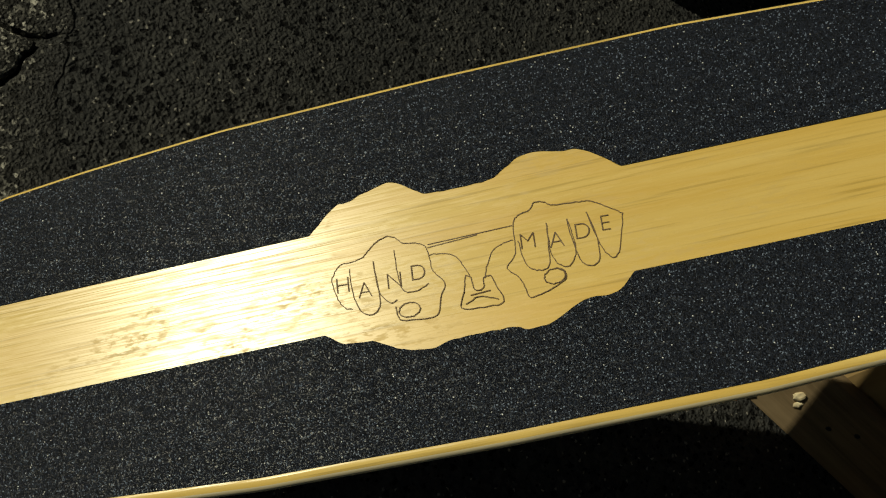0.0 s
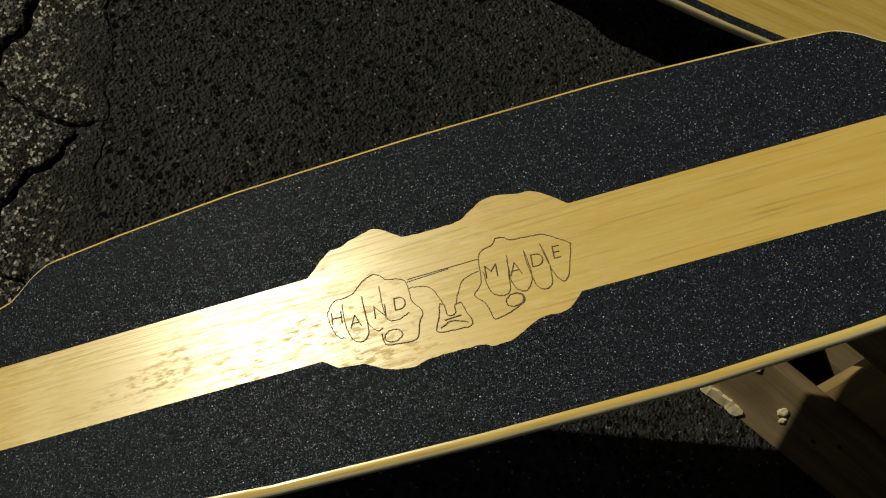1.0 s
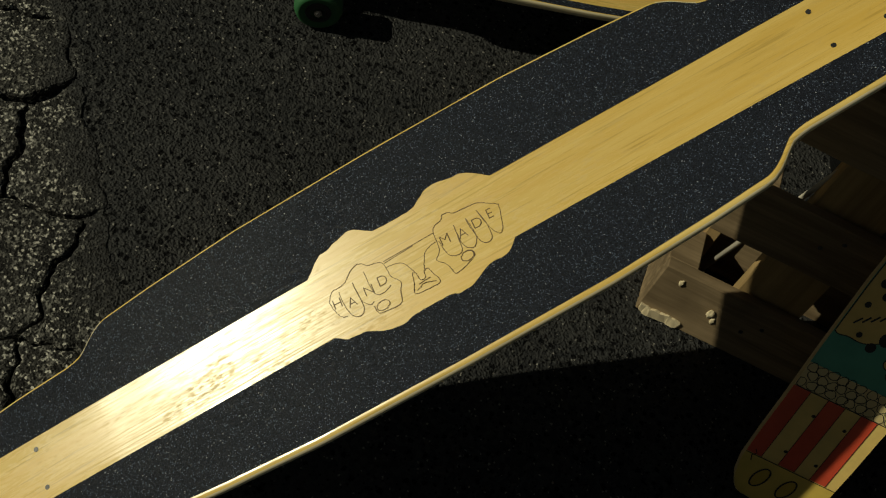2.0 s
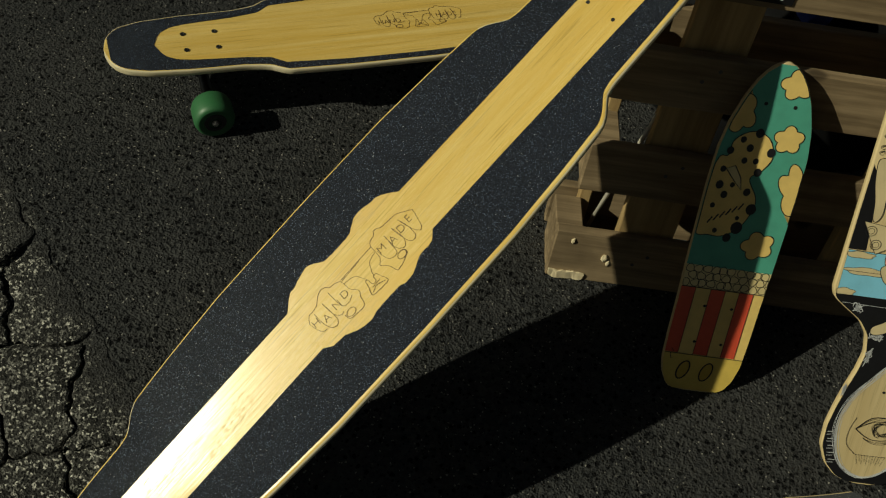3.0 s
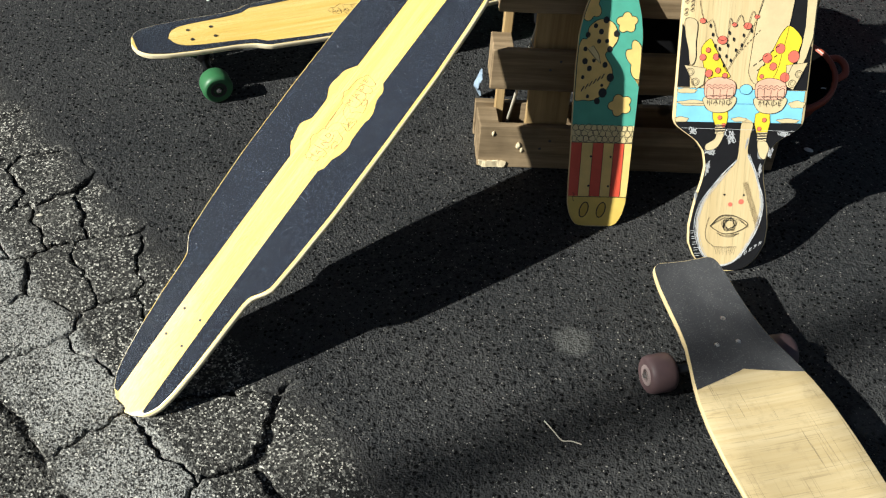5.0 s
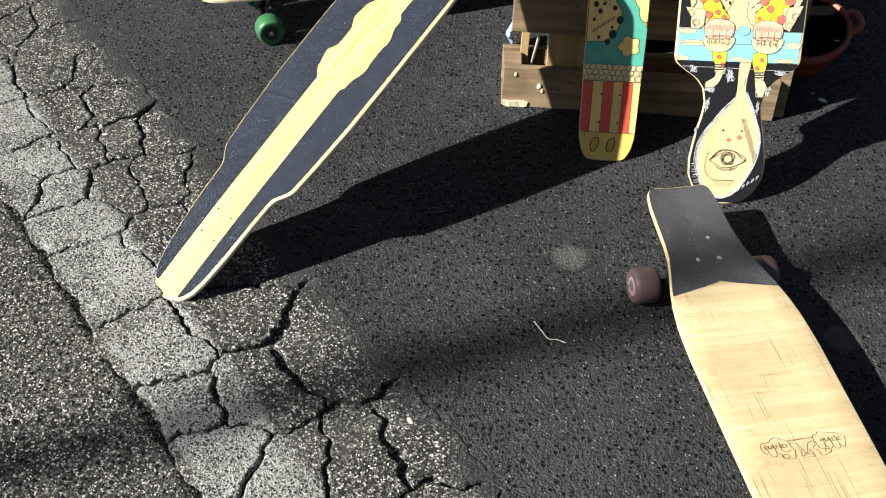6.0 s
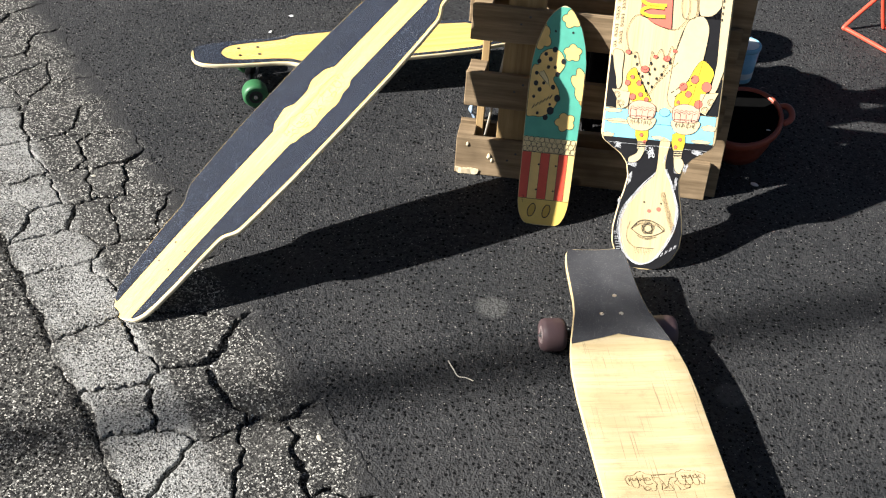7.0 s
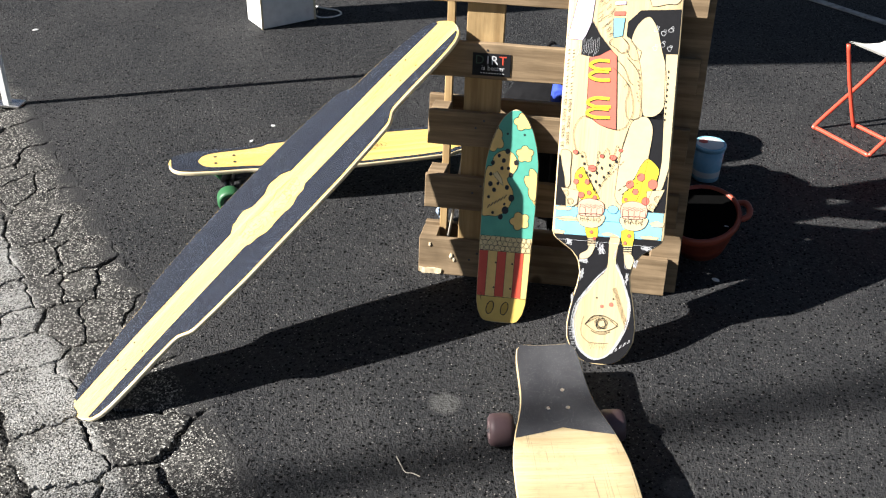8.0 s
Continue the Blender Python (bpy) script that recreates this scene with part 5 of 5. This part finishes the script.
def make_backpack():
    root = thing("backpack", Matrix.Translation((0.95, 1.70, 0.0)) @ Matrix.Rotation(0.1, 4, "Z"), "black fabric backpack standing on asphalt behind a pallet", "backpack")
    smooth(part("body", soft_lump((0.22, 0.12, 0.33), 2.0), FABRIC, root))
    smooth(part("pocket", soft_lump((0.13, 0.05, 0.22), 5.0), FABRIC, root)).location = (0, -0.11, 0.05)
    smooth(part("handle", tube(bmesh.new(), spline([(-0.122, 0, 0.30), (-0.124, 0, 0.355), (-0.11, 0, 0.378), (-0.096, 0, 0.355), (-0.094, 0, 0.30)], 6), 0.005), FABRIC, root))


make_backpack()


def make_holdall():
    root = thing("holdall", Matrix.Translation((0.955, 1.365, 0.0)) @ Matrix.Rotation(-0.1, 4, "Z"), "black fabric holdall standing on asphalt behind a pallet", "holdall")
    smooth(part("body", soft_lump((0.235, 0.15, 0.42), 12.0), FABRIC, root))
    for y in (-0.05, 0.05):
        smooth(part("strap", tube(bmesh.new(), spline([(-0.09, y, 0.39), (-0.07, y, 0.44), (0.0, y, 0.455), (0.07, y, 0.44), (0.09, y, 0.39)], 6), 0.006), FABRIC, root))


make_holdall()


def make_cloth():
    root = thing("blue_bag", Matrix.Translation((0.897, 1.215, 0.0)), "narrow black bag with blue and white cloth behind a pallet", "bag")
    smooth(part("body", soft_lump((0.020, 0.03, 0.47), 9.0), FABRIC, root))
    smooth(part("blue_pocket", soft_lump((0.026, 0.034, 0.07), 6.0), BLUECLOTH, root, "bright blue cloth pocket")).location = (-0.004, 0, 0.385)
    smooth(part("top", soft_lump((0.026, 0.03, 0.075), 3.0), PAPER, root)).location = (-0.02, 0, 0.475)


make_cloth()


def make_walking_stick():
    root = thing("stick", Matrix(), "thin pale stick with a lime rubber foot, standing behind slats", "stick")
    smooth(part("shaft", tube(bmesh.new(), [(0.622, 1.030, 0.02), (0.668, 1.018, 0.36)], 0.0035), TWIG, root))
    smooth(part("foot", lathe(bmesh.new(), [(0.006, 0.0), (0.009, 0.004), (0.010, 0.014), (0.006, 0.024), (0.004, 0.030)], 14, Matrix.Translation((0.620, 1.031, 0.0))), LIME, root))


make_walking_stick()


def make_loose_bag():
    root = thing("plastic_scrap", Matrix.Translation((0.583, 1.21, 0.048)), "scrap of pale blue plastic lying behind a pallet", "plastic scrap")
    bm = bmesh.new()
    rows = []
    for a in np.linspace(0, 1, 12):
        row = []
        for c in np.linspace(0, 1, 12):
            p = Vector((-0.016 * math.sin(math.pi * a) * (1 - abs(c - 0.5)), 0.035 * (c - 0.5) * (0.4 + a), 0.06 * a - 0.042))
            row.append(p + 0.006 * Vector((noise.noise(p * 50), noise.noise(p * 60), noise.noise(p * 55))))
        rows.append(row)
    for dx in (0.0, 0.0015):
        grid = [[bm.verts.new(p + Vector((dx, 0, 0))) for p in row] for row in rows]
        for p, q in zip(grid, grid[1:]):
            for k in range(11):
                bm.faces.new((p[k], p[k + 1], q[k + 1], q[k]))
    smooth(part("film", bm, BAG, root))


make_loose_bag()


def make_pot():
    m = Matrix.Translation((1.308, 1.190, 0.020)) @ Matrix.Rotation(radians(18), 4, "X") @ Matrix.Rotation(radians(-8), 4, "Y") @ Matrix.Diagonal((1.06, 1.06, 1.04, 1))
    root = thing("flower_pot", m, "orange plastic pot with handles, tipped forward on asphalt", "flower pot")
    rings = [(0.0, 0.0), (0.055, 0.0), (0.062, 0.004), (0.078, 0.05), (0.087, 0.098), (0.096, 0.101), (0.099, 0.108), (0.099, 0.122), (0.095, 0.126), (0.089, 0.124), (0.080, 0.08), (0.068, 0.02), (0.0, 0.018)]
    smooth(part("body", lathe(bmesh.new(), rings, 40), ORANGE, root))
    for a in (0.15, math.pi + 0.15):
        pts = [(0.094, -0.028, 0.112), (0.113, -0.022, 0.116), (0.120, 0.0, 0.118), (0.113, 0.022, 0.116), (0.094, 0.028, 0.112)]
        h = smooth(part("handle", tube(bmesh.new(), spline(pts, 5), 0.008), ORANGE, root))
        h.matrix_local = Matrix.Rotation(a, 4, "Z")
    # near-black sheet stands in for the shade inside the pot
    part("dark_lining", lathe(bmesh.new(), [(0.0870, 0.1200), (0.0790, 0.080), (0.0715, 0.045), (0.04, 0.049), (0.0, 0.047)], 24), POT_SHADE, root)
    tag = part("plant_label", box(bmesh.new(), -0.010, 0.010, -0.0006, 0.0006, 0.0, 0.048), PAPER, root, "white paper label")
    tag.matrix_local = Matrix.Translation((0.045, -0.03, 0.080)) @ Matrix.Rotation(0.5, 4, "Y") @ Matrix.Rotation(0.3, 4, "X")


make_pot()


def make_tub():
    root = thing("plastic_tub", Matrix.Translation((1.345, 1.625, 0.0)), "light blue plastic tub with a pale lid on asphalt", "tub")
    smooth(part("body", lathe(bmesh.new(), [(0.0, 0.0), (0.039, 0.0), (0.041, 0.003), (0.046, 0.105), (0.0, 0.105)], 32), TINBLUE, root))
    part("label", lathe(bmesh.new(), [(0.0414, 0.012), (0.0428, 0.035), (0.0424, 0.035), (0.0410, 0.012)], 32), PAPER, root)
    lid = smooth(part("lid", lathe(bmesh.new(), [(0.0, 0.104), (0.048, 0.104), (0.0495, 0.107), (0.0495, 0.115), (0.047, 0.118), (0.043, 0.116), (0.0, 0.116)], 32), TINBLUE, root))
    smooth(part("lid_plate", lathe(bmesh.new(), [(0.0415, 0.1162), (0.040, 0.1168), (0.0, 0.1170)], 32), WHITEPLASTIC, lid, "white lid plate"))
    part("lid_print", lathe(bmesh.new(), [(0.014, 0.1172), (0.0, 0.1178)], 18, Matrix.Translation((-0.02, 0.01, 0))), REDPAINT, lid, "red round print")


make_tub()


def make_stool():
    root = thing("folding_stool", Matrix.Translation((1.728, 1.955, 0.0)), "folding stool with red tube frame and white canvas seat", "stool")
    r = 0.0068
    # two U-shaped frames that cross
    def frame_tube(pts):
        return smooth(part("tube_frame", tube(bmesh.new(), spline(pts, 5), r, 12), REDTUBE, root))
    frame_tube([(0.30, 0.28, 0.30), (0.16, 0.185, 0.16), (0.012, 0.094, 0.022), (0.006, 0.082, r), (0.02, 0.068, r), (0.13, -0.075, r), (0.148, -0.092, r), (0.165, -0.085, 0.022), (0.30, 0.00, 0.155), (0.44, 0.09, 0.30)])
    frame_tube([(0.055, 0.105, 0.30), (0.09, 0.112, 0.16), (0.132, 0.122, 0.020), (0.142, 0.124, r), (0.155, 0.118, r), (0.30, -0.06, r), (0.31, -0.075, 0.02), (0.27, -0.09, 0.16), (0.225, -0.105, 0.30)])
    bm = bmesh.new()
    rows = []
    for a in np.linspace(0, 1, 14):
        row = []
        for b in np.linspace(0, 1, 14):
            p = Vector((0.055, 0.105, 0)).lerp(Vector((0.225, -0.105, 0)), b).lerp(Vector((0.30, 0.28, 0)).lerp(Vector((0.44, 0.09, 0)), b), a)
            p.z = 0.312 - 0.030 * math.sin(math.pi * a) + 0.002 * noise.noise(p * 30)
            row.append(p)
        rows.append(row)
    for dz in (0.0, -0.004):
        grid = [[bm.verts.new(p + Vector((0, 0, dz))) for p in row] for row in rows]
        for p, q in zip(grid, grid[1:]):
            for k in range(13):
                bm.faces.new((p[k], p[k + 1], q[k + 1], q[k]))
    smooth(part("seat", bm, CANVAS, root, "sagging white canvas seat"))


make_stool()


# ---- the stall behind ----
def make_canopy():
    root = thing("market_canopy", Matrix(), "white market canopy on slim poles, its roof added out of view", "canopy")
    # a shallow-ridged roof sheet, added above and behind the view for its shade
    a, b = Vector((-1.75, 1.27, 2.1)), Vector((1.25, 2.01, 2.1))
    back = Vector((-0.24, 0.97, 0)) * 2.3
    bm = bmesh.new()
    for dz in (0.0, -0.02):
        q = [bm.verts.new(p + Vector((0, 0, dz))) for p in (a, b, (b + back / 2) + Vector((0, 0, 0.35)), (a + back / 2) + Vector((0, 0, 0.35)), b + back, a + back)]
        bm.faces.new((q[0], q[1], q[2], q[3]))
        bm.faces.new((q[3], q[2], q[4], q[5]))
    part("roof", bm, CANVAS, root)
    # only the first pole is seen; the others hold up the added roof
    for p in ((-1.012, 1.715), (b.x - 0.05, b.y + 0.8), ((a + back).x + 0.1, (a + back).y - 0.1), ((b + back).x - 0.1, (b + back).y - 0.1)):
        x, y = p
        part("pole", box(bmesh.new(), x - 0.011, x + 0.011, y - 0.011, y + 0.011, 0.008, 2.16, 0.002), WHITEPLASTIC, root)
        part("foot", box(bmesh.new(), x - 0.03, x + 0.055, y - 0.028, y + 0.028, 0.0, 0.010, 0.002), STEEL, root)
    return root


make_canopy()


def make_shadow_post():
    """Added, unseen post well off towards the sun; its soft shadow crosses the asphalt."""
    root = thing("shadow_post", Matrix.Translation((-11.1, -4.71, 0.0)), "tall grey steel post added out of view for its shadow", "lamp post")
    smooth(part("post", lathe(bmesh.new(), [(0.14, 0.0), (0.14, 0.4), (0.06, 0.45), (0.044, 10.0), (0.0, 10.02)], 20), STEEL, root))
    part("post_head", box(bmesh.new(), -0.12, 0.5, -0.12, 0.12, 9.9, 10.05, 0.03), STEEL, root)


make_shadow_post()


def make_line():
    bm = bmesh.new()
    a, b = Vector((1.50, 3.78, 0)), Vector((3.6, 1.83, 0))
    way = (b - a).normalized()
    side = Vector((-way.y, way.x, 0)) * 0.022
    rows = []
    for k in range(60):
        p = a.lerp(b, k / 59)
        w = 1 + 0.25 * noise.noise(p * 8)
        rows.append([bm.verts.new(p + side * w * s + Vector((0, 0, z))) for s, z in ((-1, 0.0), (-1, 0.004), (1, 0.004), (1, 0.0))])
    for p, q in zip(rows, rows[1:]):
        for k in range(3):
            bm.faces.new((p[k], p[k + 1], q[k + 1], q[k]))
    tagged(part("painted_line", bm, LINE_PAINT, None), "worn white painted line on asphalt", "road marking", kind="structure")


make_line()


def make_white_box():
    root = thing("display_panel", Matrix.Translation((-0.365, 2.568, 0.0)) @ Matrix.Rotation(0.74, 4, "Z"), "white display box standing on asphalt under the stall", "display box")
    part("body", box(bmesh.new(), 0.0, 0.24, 0.0, 0.14, 0.0, 1.05, 0.003), WHITEPLASTIC, root)
    part("edge_strip", box(bmesh.new(), -0.003, 0.006, -0.003, 0.0, 0.0, 1.05), EDGE, root, "yellowed edge strip")
    part("side_strip", box(bmesh.new(), 0.234, 0.243, -0.003, 0.0, 0.0, 1.05), EDGE, root)


make_white_box()


def make_cable():
    pts = spline([(-0.200, 2.765, 0.004), (-0.165, 2.742, 0.004), (-0.120, 2.760, 0.004), (-0.095, 2.800, 0.004), (-0.120, 2.840, 0.004), (-0.170, 2.850, 0.004), (-0.230, 2.870, 0.004)], 6)
    ob = smooth(part("cable", tube(bmesh.new(), pts, 0.0035, 8), WHITEPLASTIC, None))
    return tagged(ob, "loop of thin white cable lying on asphalt", "cable")


make_cable()


# ---- small things on the ground ----
def chip(x, y, s, seed, mat=PAPER, name="litter", label="small white scrap lying on asphalt"):
    bm = bmesh.new()
    bmesh.ops.create_icosphere(bm, subdivisions=2, radius=s)
    for p in bm.verts:
        q = p.co.copy()
        p.co = Vector((q.x * (1.3 + 0.5 * noise.noise(q * 200 + Vector((seed, 0, 0)))), q.y * 0.8, max(q.z * 0.35 + s * 0.2, 0)))
    ob = part(name, bm, mat, None)
    ob.location = (x, y, 0.0005)
    ob.rotation_euler[2] = seed
    return tagged(ob, label, "litter", "scraps on the asphalt")


for k, (x, y, s) in enumerate(((-0.068, 1.722, 0.007), (-0.105, 1.600, 0.006), (1.343, 1.044, 0.009), (-1.25, 2.386, 0.009), (0.422, -0.006, 0.006), (-0.33, 0.74, 0.005))):
    chip(x, y, s, k * 1.3, PAPER if k < 4 else TWIG)


def make_twig():
    pts = spline([(0.638, 0.246, 0.0022), (0.652, 0.222, 0.0035), (0.664, 0.205, 0.002), (0.680, 0.203, 0.003), (0.697, 0.197, 0.002)], 5)
    ob = smooth(part("twig", tube(bmesh.new(), pts, 0.0012, 7), TWIG, None))
    return tagged(ob, "thin pale bent twig lying on asphalt", "twig")


make_twig()
lay_strip()
